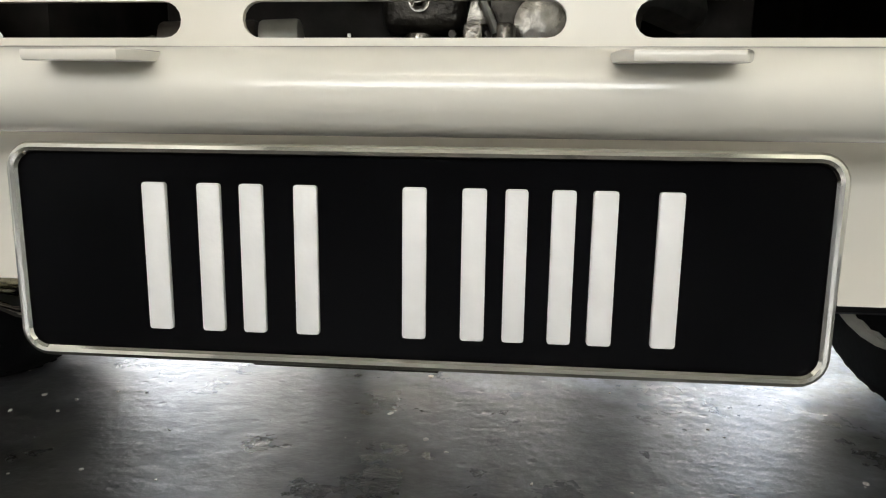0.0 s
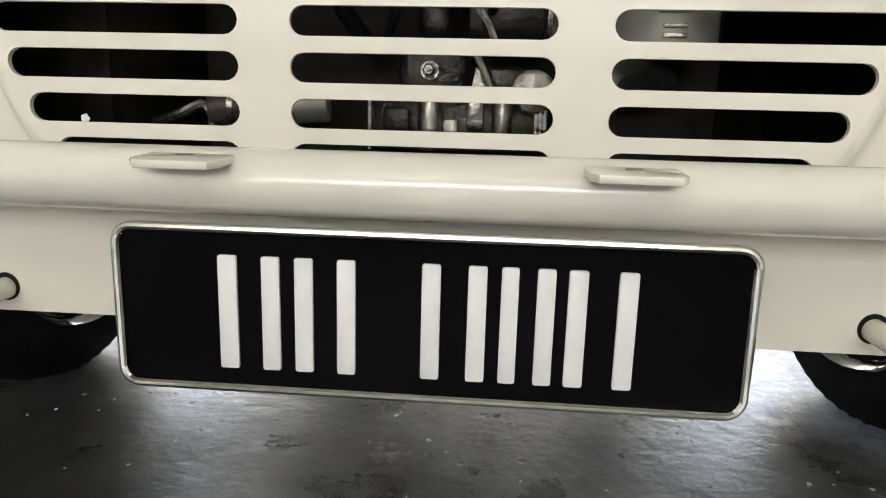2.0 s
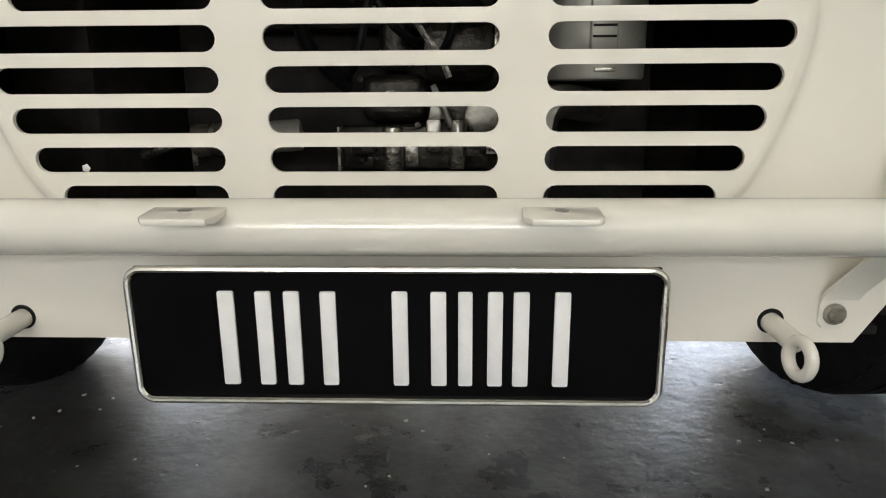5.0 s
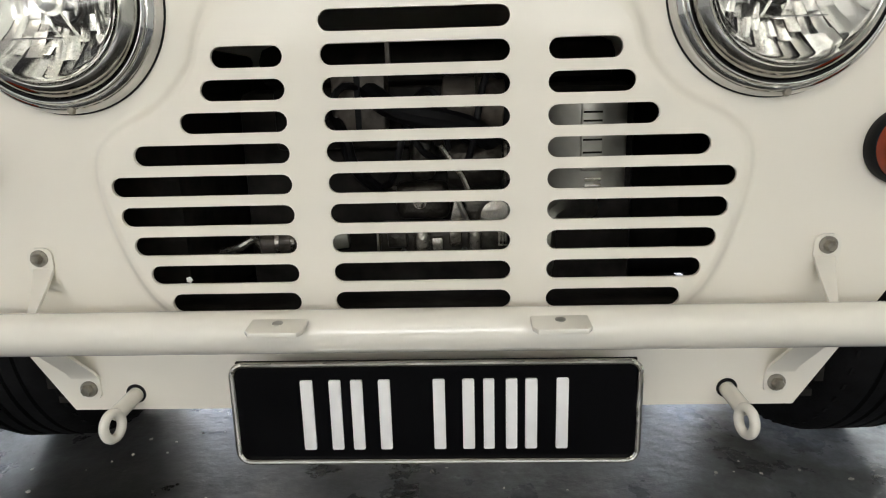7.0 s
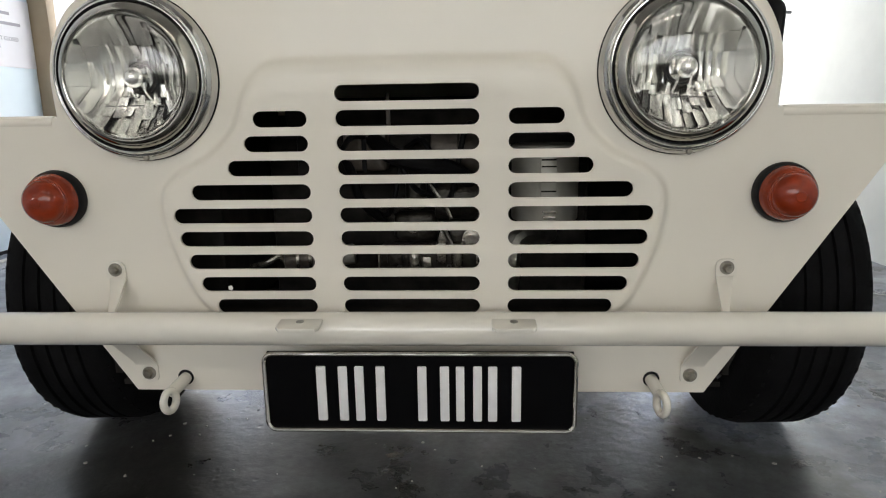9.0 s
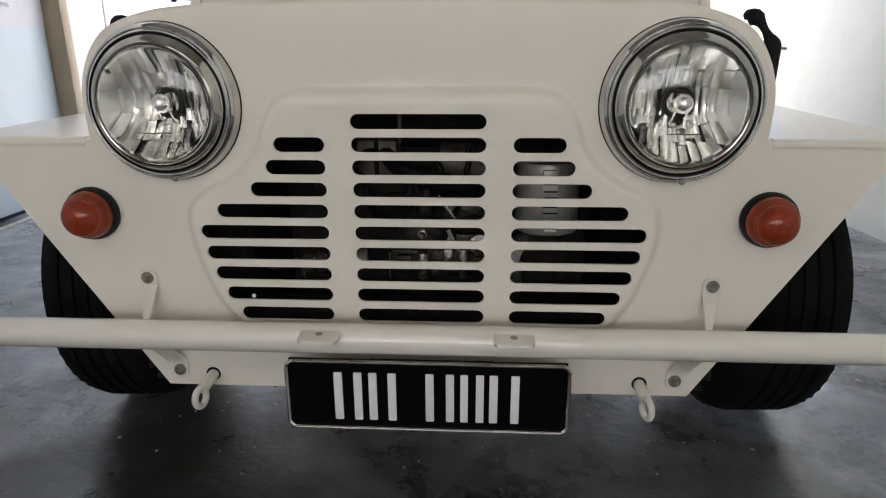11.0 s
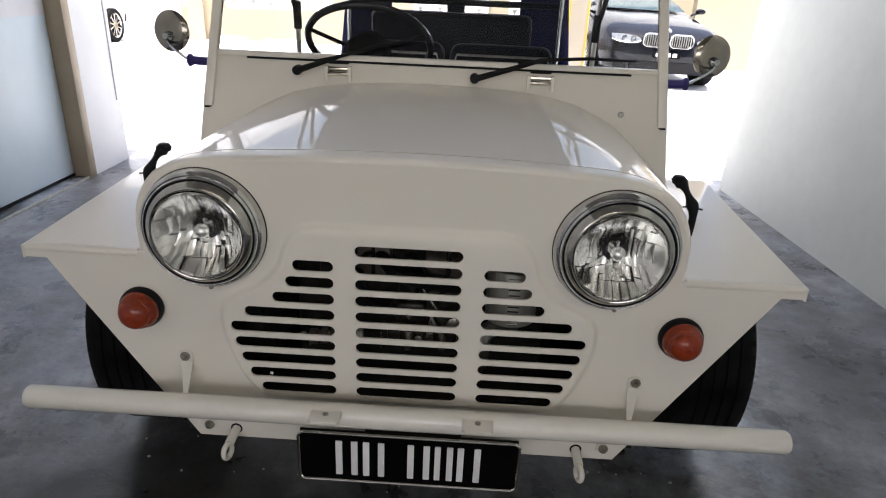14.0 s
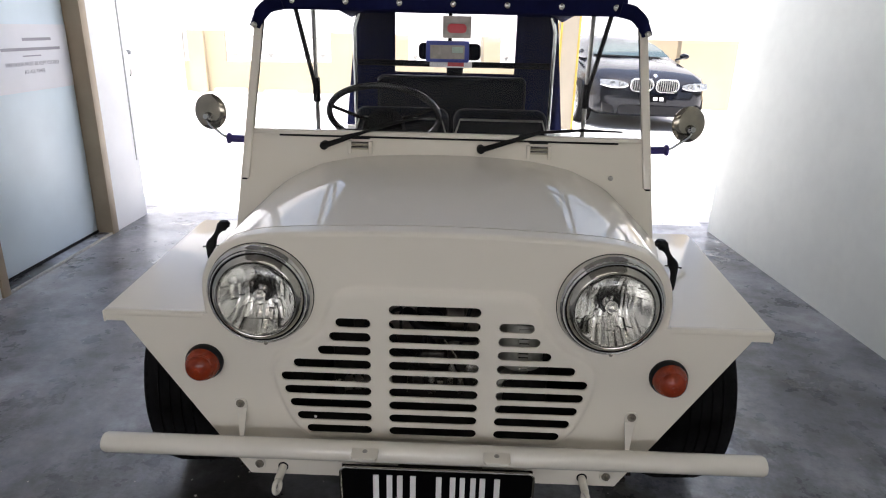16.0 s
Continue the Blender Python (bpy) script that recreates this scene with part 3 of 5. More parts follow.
def saloon(name, label, paint, at, rz, ry=0.0, wr=0.33, ww=0.22):
    """A saloon along its own y axis, nose towards -y, origin under the nose's middle."""
    c = thing(name, label, "car", at, rz=rz, ry=ry)
    # body: sections along the length, each half outline in x, z
    secs = [(0.02, 0.62, 0.30, 0.62, 0.70), (0.10, 0.76, 0.22, 0.66, 0.76), (0.35, 0.87, 0.20, 0.70, 0.86), (0.8, 0.90, 0.20, 0.74, 0.93), (1.3, 0.91, 0.20, 0.80, 1.00), (1.6, 0.91, 0.2, 0.84, 1.02), (3.4, 0.92, 0.2, 0.88, 1.0), (4.2, 0.90, 0.22, 0.88, 1.02), (4.65, 0.84, 0.28, 0.86, 1.0), (4.8, 0.74, 0.36, 0.76, 0.92)]
    rows = []
    for y, w, zb, zs, zt in secs:
        half = [(0, zb), (w * 0.85, zb), (w * 0.97, zb + 0.08), (w, (zb + zs) / 2), (w * 0.985, zs), (w * 0.93, zs + (zt - zs) * 0.55), (w * 0.75, zt - 0.012), (w * 0.4, zt), (0, zt + 0.012)]
        full = [(-x, z) for x, z in half[::-1]] + half[1:-1]
        rows.append([Vector((x, y, z)) for x, z in full])
    bm = loft(rows, closed=True)
    bm.faces.new([v for v in bm.verts if abs(v.co.y - 0.02) < 1e-5])
    bm.faces.new([v for v in bm.verts if abs(v.co.y - 4.8) < 1e-5][::-1])
    body = part("body", bm, paint, c, angle=50)
    # cabin
    cab = [(1.35, 0.72, 0.98, 0.98), (1.80, 0.70, 0.98, 1.16), (2.2, 0.64, 0.98, 1.28), (2.7, 0.62, 0.98, 1.325), (3.3, 0.62, 0.98, 1.31), (3.85, 0.64, 0.98, 1.20), (4.3, 0.70, 0.98, 1.03)]
    rows = [[Vector((x * k, y, z)) for x, z in ((-(w + 0.12), zb), (-w, max(zb, zt - 0.1)), (-w * 0.75, zt), (0, zt + 0.012), (w * 0.75, zt), (w, max(zb, zt - 0.1)), (w + 0.12, zb)) for k in (1,)] for y, w, zb, zt in cab]
    part("roof", loft(rows), paint, c, angle=50)
    ws = [[Vector((x, y, z)) for x in (-w, -w * 0.5, 0, w * 0.5, w)] for y, w, z in ((1.42, 0.635, 1.02), (1.74, 0.575, 1.135), (2.02, 0.515, 1.218))]
    part("windscreen", loft([[p + Vector((0, -0.03, 0.02)) for p in r] for r in ws]), dark_glass, c)
    for s in (-1, 1):
        part("side_window", loft([[Vector((s * 0.80, y, 1.02)), Vector((s * 0.70, y, 1.16 + d))] for y, d in ((1.95, -0.03), (2.5, 0.04), (3.2, 0.03), (3.7, -0.03))]), dark_glass, c)
        # lamp units
        lamp = part("headlamp", loft([[Vector((s * x, d + (z - 0.66) * 0.30, z)) for z in (b0, b0 * 0.5 + t0 * 0.5, t0)] for x, d, b0, t0 in ((0.40, -0.03, 0.655, 0.690), (0.48, -0.035, 0.630, 0.715), (0.58, -0.03, 0.626, 0.730), (0.69, 0.0, 0.634, 0.735), (0.79, 0.06, 0.655, 0.730))], thick=0.03), lamp_white, c, "pale clear headlamp")
        part("lamp_brow", tube([(s * x, d, z) for x, d, z in ((0.40, -0.03, 0.655), (0.48, -0.042, 0.629), (0.58, -0.036, 0.625), (0.69, -0.008, 0.633), (0.79, 0.055, 0.654), (0.79, 0.08, 0.73))], 0.007, 6), chrome, lamp)
        for k, dy in ((-0.09, -0.005), (0.03, 0.055)):
            part("lamp_ring", lathe([(0.024, 0), (0.038, 0), (0.038, 0.012), (0.024, 0.012)], Matrix.Translation((s * (0.60 + k), -0.035 + dy * 0.6, 0.680)) @ Matrix.Rotation(radians(90), 4, "X"), 20), chrome, lamp)
        part("fog_lamp", lathe([(0, 0), (0.05, 0), (0.055, -0.03)], Matrix.Translation((s * 0.62, 0.06, 0.33)) @ Matrix.Rotation(radians(90), 4, "X"), 20), lamp_white, c)
        # oval grille frames with upright slats
        gx = s * 0.19
        kid = part("grille_frame", tube([(gx + x, 0.0, z) for x, z in rounded(-0.165, 0.165, 0.59, 0.76, 0.07, 5)], 0.013, 8, closed=True), chrome, c)
        for k in range(9):
            x = gx - 0.13 + 0.26 * k / 8
            part("grille_slat", box(x - 0.005, x + 0.005, 0.005, 0.03, 0.605, 0.745), steel, kid)
        mx = s * 1.0
        mir = part("door_mirror", lathe([(0, 0.10), (0.05, 0.09), (0.075, 0.04), (0.08, 0.0), (0, 0)], Matrix.Translation((mx, 1.72, 1.06)) @ Matrix.Rotation(radians(90), 4, "X"), 16, squash=0.65), paint, c)
        part("mirror_arm", rod((s * 0.86, 1.74, 0.99), (mx, 1.72, 1.04), 0.018, seg=8), paint, mir)
        for y in (0.86, 3.85):
            car_wheel(c, s * (0.975 - ww / 2), y, s, wr, ww)
            part("arch_lip", tube([(s * 0.915, y + 0.37 * math.cos(a), 0.33 + 0.37 * math.sin(a)) for a in [math.pi * k / 14 for k in range(15)]], 0.012, 6), paint, c)
    for s in (-1, 1):
        part("side_intake", prism([(s * 0.54, 0.25), (s * 0.72, 0.27), (s * 0.74, 0.40), (s * 0.58, 0.36)], 0.02, 0.12, bevel=0.006), rubber, c)
        part("wiper", tube([(s * 0.1 - 0.3, 1.37, 1.02), (s * 0.1 - 0.02, 1.42, 1.035), (s * 0.1 + 0.26, 1.39, 1.03)], 0.008, 6), rubber, c)
    part("badge", lathe([(0, 0.004), (0.026, 0.003), (0.03, 0)], Matrix.Translation((0, 0.03, 0.812)) @ Matrix.Rotation(radians(60), 4, "X"), 24), chrome, c)
    part("lower_intake", prism(rounded(-0.5, 0.5, 0.25, 0.38, 0.04), 0.0, 0.08), rubber, c)
    npl = part("number_plate", box(-0.20, 0.20, -0.012, 0.02, 0.44, 0.53, bevel=0.004), black_gloss, c)
    for x0, x1 in ((-0.15, -0.06), (0.0, 0.06), (0.09, 0.15)):
        part("plate_bar", box(x0, x1, -0.015, -0.011, 0.46, 0.51), white_plastic, npl)
    return c


saloon("saloon_car", "black saloon car with twin oval grilles parked in the yard", black_paint, (2.87, 8.5, yard_z(2.87, 8.5) - 0.006), 2, ry=1.26)
saloon("hatchback_car", "white car parked against the boundary wall", white_car, (-6.60, 10.45, yard_z(-6.60, 10.4) - 0.003), 180, wr=0.26, ww=0.09)

# ---- the open utility car ----
from mathutils.geometry import delaunay_2d_cdt

car = thing("open_utility_car", "cream open-sided utility car with slotted grille and navy canvas roof", "car")

# front panel: flat sheet with three columns of slots and a pressed border round them
NOSE = [(0.483, 0.634), (0.484, 0.695), (0.471, 0.742), (0.443, 0.781), (0.400, 0.802), (0.345, 0.8135), (0.25, 0.8200), (0.12, 0.8250), (0.0, 0.8265)]
half = [Vector((x, z)) for x, z in [(p.x, p.y) for p in curve_points([Vector((x, z, 0)) for x, z in NOSE], 6)]]
nose = half + [Vector((-p.x, p.y)) for p in half[-2::-1]]


def normals2(pts, closed=False):
    out, n = [], len(pts)
    for i in range(n):
        d = (pts[(i + 1) % n] - pts[i - 1]) if closed or 0 < i < n - 1 else (pts[1] - pts[0] if i == 0 else pts[-1] - pts[-2])
        d = d.normalized()
        out.append(Vector((d.y, -d.x)))
    return out


RIM = 0.010
nn = normals2(nose)
inset = [p - n * RIM for p, n in zip(nose, nn)]
outline = [Vector((-0.413, 0.238)), Vector((0.413, 0.238)), Vector((0.655, 0.612)), Vector((0.696, 0.612)), Vector((0.697, 0.634))] + inset + [Vector((-0.697, 0.634)), Vector((-0.696, 0.612)), Vector((-0.655, 0.612))]

ROWS_Z = [0.661 - 0.0323 * i for i in range(10)]
OUTER = [0.206, 0.220, 0.245, 0.298, 0.326, 0.320, 0.310, 0.296, 0.276]
SR = 0.0105


def slot(x0, x1, z):
    pts = []
    for cx, a0 in ((x1 - SR, -90), (x0 + SR, 90)):
        pts += [Vector((cx + SR * math.cos(radians(a0 + 180 * k / 8)), z + SR * math.sin(radians(a0 + 180 * k / 8)))) for k in range(9)]
    return pts


slots = [slot(-0.095, 0.095, z) for z in ROWS_Z]
for o, z in zip(OUTER, ROWS_Z[1:]):
    slots += [slot(0.133, o, z), slot(-o, -0.133, z)]
EMB = [(0.0, 0.7005), (0.10, 0.7005), (0.172, 0.699), (0.201, 0.685), (0.218, 0.655), (0.232, 0.617), (0.268, 0.580), (0.314, 0.556), (0.338, 0.527), (0.334, 0.47), (0.310, 0.400), (0.282, 0.362), (0.25, 0.349), (0.1, 0.348)]
EMB = EMB + [(-x, z) for x, z in EMB[:0:-1]]
emb = [Vector((p.x, p.y)) for p in curve_points([Vector((x, z, 0)) for x, z in EMB], 5, closed=True)]
en = normals2(emb, True)
if sum((p - Vector((0, 0.52))).dot(n) for p, n in zip(emb, en)) < 0:
    en = [-n for n in en]
# across the pressed step: offset, height along the rounded top shoulder, height along the crisp sides
STEPS = [(-0.012, 1.0, 1.0), (-0.008, 0.97, 1.0), (-0.004, 0.91, 1.0), (0.0, 0.82, 1.0), (0.004, 0.70, 0.95), (0.0065, 0.55, 0.80), (0.0095, 0.32, 0.5), (0.0125, 0.12, 0.20), (0.015, 0.03, 0.05), (0.019, 0.0, 0.0)]
DEPTH = -0.0100
SHOULDER = [min(1.0, max(0.06, (p.y - 0.655) / 0.03)) for p in emb]

verts, edges, height = [], [], []


def add_loop(pts, h):
    s = len(verts)
    verts.extend(pts)
    height.extend(h if isinstance(h, list) else [h] * len(pts))
    edges.extend((s + i, s + (i + 1) % len(pts)) for i in range(len(pts)))


add_loop(outline, 0.0)
for s in slots:
    add_loop(s, DEPTH)
for d, top, side in STEPS:
    add_loop([p + n * ((d * w if d < 0 else d) - 0.006) for p, n, w in zip(emb, en, SHOULDER)], [DEPTH * (top * w + side * (1 - w)) for w in SHOULDER])
LAMPS = [(-0.3590, 0.6855), (0.3565, 0.6855)]
for cx, cz in LAMPS:
    add_loop([Vector((cx + 0.085 * math.cos(2 * math.pi * k / 40), cz + 0.085 * math.sin(2 * math.pi * k / 40))) for k in range(40)], 0.0)
vo, eo, fo, ov, oe, of = delaunay_2d_cdt(verts, edges, [], 1, 1e-6)
hh = {i: (height[o[0]] if o else 0.0) for i, o in enumerate(ov)}


def in_slot(p):
    if any((p.x - cx) ** 2 + (p.y - cz) ** 2 < 0.0845 ** 2 for cx, cz in LAMPS):
        return True
    for s in slots:
        z = (s[0].y + s[8].y) / 2
        x1, x0 = s[4].x - SR, s[13].x + SR
        dx = max(x0 - p.x, 0, p.x - x1)
        if dx * dx + (p.y - z) ** 2 < (SR * 0.995) ** 2:
            return True
    return False


def inside(p, poly):
    c, n = False, len(poly)
    for i in range(n):
        a, b = poly[i], poly[i - 1]
        if (a.y > p.y) != (b.y > p.y) and p.x < (b.x - a.x) * (p.y - a.y) / (b.y - a.y) + a.x:
            c = not c
    return c


bm = bmesh.new()
fv = [bm.verts.new((p.x, hh[i], p.y)) for i, p in enumerate(vo)]
for f in fo:
    c = sum((vo[i] for i in f), Vector((0, 0))) / len(f)
    if not in_slot(c) and inside(c, outline):
        bm.faces.new([fv[i] for i in f])
bmesh.ops.delete(bm, geom=[v for v in bm.verts if not v.link_faces], context="VERTS")
for f in bm.faces:
    if f.normal.y > 0:
        f.normal_flip()
ex = bmesh.ops.extrude_face_region(bm, geom=bm.faces[:])
for v in [g for g in ex["geom"] if isinstance(g, bmesh.types.BMVert)]:
    v.co.y += 0.004
front = part("front_panel", bm, cream_front, car, angle=40)

# rounded lip from the panel back to the bonnet seam
rows = []
for k in range(7):
    a = radians(90 * k / 6)
    rows.append([Vector((p.x - n.x * RIM * (1 - math.sin(a)), RIM * (1 - math.cos(a)), p.y - n.y * RIM * (1 - math.sin(a)))) for p, n in zip(nose, nn)])
rows.append([Vector((p.x, 0.044, p.y)) for p in nose])
rows.append([Vector((p.x - n.x * 0.006, 0.046, p.y - n.y * 0.006)) for p, n in zip(nose, nn)])
part("nose_lip", loft(rows), cream_front, car)
part("bonnet_seal", loft([[Vector((p.x - n.x * 0.0025, y, p.y - n.y * 0.0025)) for p, n in zip(nose, nn)] for y in (0.040, 0.080)]), rubber, car)

# bonnet, lofted from the nose to the scuttle
REAR = [(0.622, 0.630), (0.580, 0.672), (0.532, 0.718), (0.490, 0.755), (0.456, 0.779), (0.400, 0.806), (0.355, 0.8225), (0.25, 0.8415), (0.12, 0.850), (0.0, 0.852)]


def scuttle_y(z):
    return 0.60 + (z - 0.64) * 0.40


rh = [Vector((p.x, p.y)) for p in curve_points([Vector((x, z, 0)) for x, z in REAR], 7)]
rear_half = [rh[round(i * (len(rh) - 1) / (len(half) - 1))] for i in range(len(half))]
rear = rear_half + [Vector((-p.x, p.y)) for p in rear_half[-2::-1]]
rows = []
for k in range(13):
    t = k / 12
    s = t * t * (3 - 2 * t) * 0.5 + t * 0.5
    rows.append([Vector((a.x * (1 - s) + b.x * s, 0.0495 * (1 - t) + (scuttle_y(b.y) - 0.004) * t, a.y * (1 - s) + b.y * s + 0.0025 * math.sin(math.pi * t) * min(1.0, max(0.25, (a.y - 0.70) / 0.09)))) for a, b in zip(nose, rear)])
edge = [[p + Vector((0, 0.002, -0.008 if p.z > 0.7 else 0)) for p in rows[0]]]
part("bonnet", loft(edge + rows), cream, car, angle=60)

# scuttle, leaning back, with the windscreen frame on it
lean = lambda x, z, d=0.0: Vector((x, scuttle_y(z) - d, z))


def leaning_slab(quad, d0, d1):
    """A flat slab on the scuttle's plane, from d0 to d1 in front of it."""
    bm = bmesh.new()
    a = [bm.verts.new(lean(x, z, d1)) for x, z in quad]
    b = [bm.verts.new(lean(x, z, d0)) for x, z in quad]
    bm.faces.new(a)
    bm.faces.new(b[::-1])
    for i in range(4):
        bm.faces.new((a[i], b[i], b[(i + 1) % 4], a[(i + 1) % 4]))
    return bm


part("scuttle", leaning_slab(((-0.622, 0.45), (0.622, 0.45), (0.606, 0.8995), (-0.606, 0.8995)), -0.012, 0.0), cream, car)
part("dash_top", box(-0.60, 0.60, 0.715, 0.80, 0.872, 0.892, bevel=0.008), vinyl, car)
part("firewall", box(-0.6, 0.6, 0.5, 0.53, 0.25, 0.63), dark_metal, car)


def strip(x0, z0, x1, z1, w, d0, d1, mat_, name, parent=car, label=""):
    """A bar lying on the scuttle's plane from (x0, z0) to (x1, z1)."""
    a, b = Vector((x0, z0)), Vector((x1, z1))
    n = Vector((-(b - a).y, (b - a).x)).normalized() * w / 2
    bm = bmesh.new()
    q = [a - n, b - n, b + n, a + n]
    top = [bm.verts.new(lean(p.x, p.y, d1)) for p in q]
    bot = [bm.verts.new(lean(p.x, p.y, d0)) for p in q]
    bm.faces.new(top)
    bm.faces.new(bot[::-1])
    for i in range(4):
        bm.faces.new((top[i], bot[i], bot[(i + 1) % 4], top[(i + 1) % 4]))
    bmesh.ops.bevel(bm, geom=bm.edges[:], offset=0.0025, segments=2, affect="EDGES", profile=0.5)
    return part(name, bm, mat_, parent, label)


wsf = strip(-0.583, 0.906, 0.583, 0.906, 0.013, -0.012, 0.006, cream, "windscreen_frame")
for s in (-1, 1):
    strip(s * 0.596, 0.775, s * 0.577, 1.215, 0.024, -0.012, 0.012, cream, "frame_post", wsf)
    strip(s * 0.604, 0.7725, s * 0.588, 0.7725, 0.004, -0.010, 0.0135, rubber, "post_end", wsf)
    strip(s * 0.581, 0.93, s * 0.564, 1.25, 0.006, -0.008, 0.004, rubber, "glazing_seal", wsf)
strip(-0.57, 1.262, 0.57, 1.262, 0.018, -0.012, 0.004, rubber, "frame_head", wsf)
strip(-0.50, 0.8965, 0.51, 0.8965, 0.005, 0.0, 0.0065, rubber, "rail_gap", wsf)
pane = part("windscreen_glass", leaning_slab(((-0.578, 0.911), (0.578, 0.911), (0.562, 1.256), (-0.562, 1.256)), -0.006, -0.002), screen_glass, car)
pane.visible_shadow = False

# wipers
for x, tip, zt in ((-0.362, (-0.045, 0.962), 0.96), (0.103, (0.52, 0.931), 0.93)):
    zp = 0.872
    w = part("wiper", lathe([(0, 0.03), (0.010, 0.028), (0.0125, 0.02), (0.0125, -0.004)], along(lean(x, zp), lean(x, zp, 1.0)), 16), rubber, car)
    knee = (x + 0.11, zp + 0.038) if x < 0 else (x + 0.17, zp + 0.052)
    part("wiper_arm", tube([lean(x, zp, 0.022), lean((x + knee[0]) / 2, (zp + knee[1]) / 2, 0.024), lean(*knee, 0.022)], [0.0085, 0.0070, 0.0050], 8), rubber, w)
    b0 = (knee[0] - 0.03, knee[1] - 0.004)
    part("wiper_blade", tube([lean(knee[0] - 0.06, knee[1] - 0.012, 0.014), lean(*knee, 0.016), lean((knee[0] + tip[0]) / 2, (knee[1] + tip[1]) / 2 + 0.006, 0.018), lean(*tip, 0.012)], [0.0025, 0.0045, 0.0045, 0.0025], 8), rubber, w)
# screen hinges on the scuttle
for x in (-0.256, 0.275):
    h = part("screen_hinge", joined(*[rod(lean(x - 0.03, 0.867 + dz, 0.008), lean(x + 0.03, 0.867 + dz, 0.008), 0.0055, seg=10) for dz in (0.012, 0.0)]), plate_rim, car)
    for dx in (-0.031, 0.031):
        part("hinge_leaf", joined(box(x + dx - 0.005, x + dx + 0.005, scuttle_y(0.865) - 0.015, scuttle_y(0.865) + 0.01, 0.848, 0.886, bevel=0.002)), cream, h)
    strip(x - 0.028, 0.892, x + 0.028, 0.892, 0.004, 0.0, 0.003, rubber, "hinge_slot", h)
part("scuttle_screw", lathe([(0, 0.006), (0.006, 0.005), (0.008, 0.0)], along(lean(0.489, 0.80), lean(0.489, 0.80, 1)), 12), steel, car)

# side mirrors on violet grips
for s in (-1, 1):
    a = Vector((s * 0.600, 0.70, 0.880))
    b = Vector((s * 0.654, 0.70, 0.882))
    gp = part("mirror_grip", lathe([(0, 0), (0.013, 0), (0.0115, 0.006), (0.0115, 0.044), (0.0165, 0.05), (0.0165, 0.056), (0, 0.058)], along(a, b), 18), grip, car, "violet blue rubber grip")
    c = Vector((s * 0.751, 0.82, 0.943))
    part("mirror_stalk", tube(curve_points([b, b + Vector((s * 0.03, 0.02, 0.010)), c + Vector((s * 0.002, -0.016, -0.032)), c + Vector((0, -0.016, -0.014))], 5), 0.0042, 8), chrome, gp)
    mm = along(c, c + Vector((s * 0.22, -1.0, 0.05)))
    part("mirror_back", lathe([(0, 0.009), (0.02, 0.0085), (0.036, 0.006), (0.046, 0.001), (0.0495, -0.003), (0.0485, -0.007), (0, -0.007)], mm @ Matrix.Diagonal((1.13, 1.13, 1.0, 1.0)), 40), mirror_shell, gp, "round dull metal mirror back")
    part("mirror_clamp", lathe([(0, 0.03), (0.008, 0.028), (0.012, 0.02), (0.015, 0.006)], mm @ Matrix.Translation((0, -0.014, 0)), 14), chrome, gp)

# wings: flat tops with a folded edge
for s in (-1, 1):
    bm = bmesh.new()
    q = [(0.470, 0.006), (0.697, 0.0), (0.735, 0.62), (0.735, 0.66), (0.60, 0.66)]
    add_prism(bm, q, 0.622, 0.636, m=Matrix(((s, 0, 0, 0), (0, 0, 1, 0), (0, 1, 0, 0), (0, 0, 0, 1))), bevel=0.003)
    wing = part("wing", bm, cream, car)
    bm = prism([(-0.002, 0.610), (0.66, 0.610), (0.66, 0.634), (-0.002, 0.634)], -0.004, 0.0, m=Matrix.Translation((s * 0.697, 0, 0)) @ Matrix.Rotation(radians(s * -3.4), 4, "Z") @ Matrix(((0, s, 0, 0), (1, 0, 0, 0), (0, 0, 1, 0), (0, 0, 0, 1))))
    part("wing_edge", bm, cream, wing)
    part("wing_fold", tube([(s * 0.487, 0.0075, 0.6285), (s * 0.692, 0.0075, 0.6285)], 0.0090, 14), cream, wing)
    # inner wing down to the chassis
    part("inner_wing", box(min(s * 0.44, s * 0.45), max(s * 0.44, s * 0.45), 0.01, 0.55, 0.26, 0.63), dark_metal, car)
    # side sponson and rear wing
    part("sponson", prism([(0.66, 0.40), (0.72, 0.38), (2.05, 0.38), (2.17, 0.5), (0.66, 0.5)], 0.40, 0.66, m=Matrix(((0, s, 0, 0), (1, 0, 0, 0), (0, 0, 1, 0), (0, 0, 0, 1))), bevel=0.006), cream, car)
    part("rear_wing", prism([(2.05, 0.59), (2.88, 0.59), (2.88, 0.62), (2.05, 0.62)], 0.40, 0.72, m=Matrix(((0, s, 0, 0), (1, 0, 0, 0), (0, 0, 1, 0), (0, 0, 0, 1))), bevel=0.004), cream, car)
part("floor_pan", box(-0.41, 0.41, 0.58, 2.85, 0.36, 0.38), cream_rough, car)
part("rear_panel", box(-0.62, 0.62, 2.868, 2.89, 0.35, 0.62), cream, car)

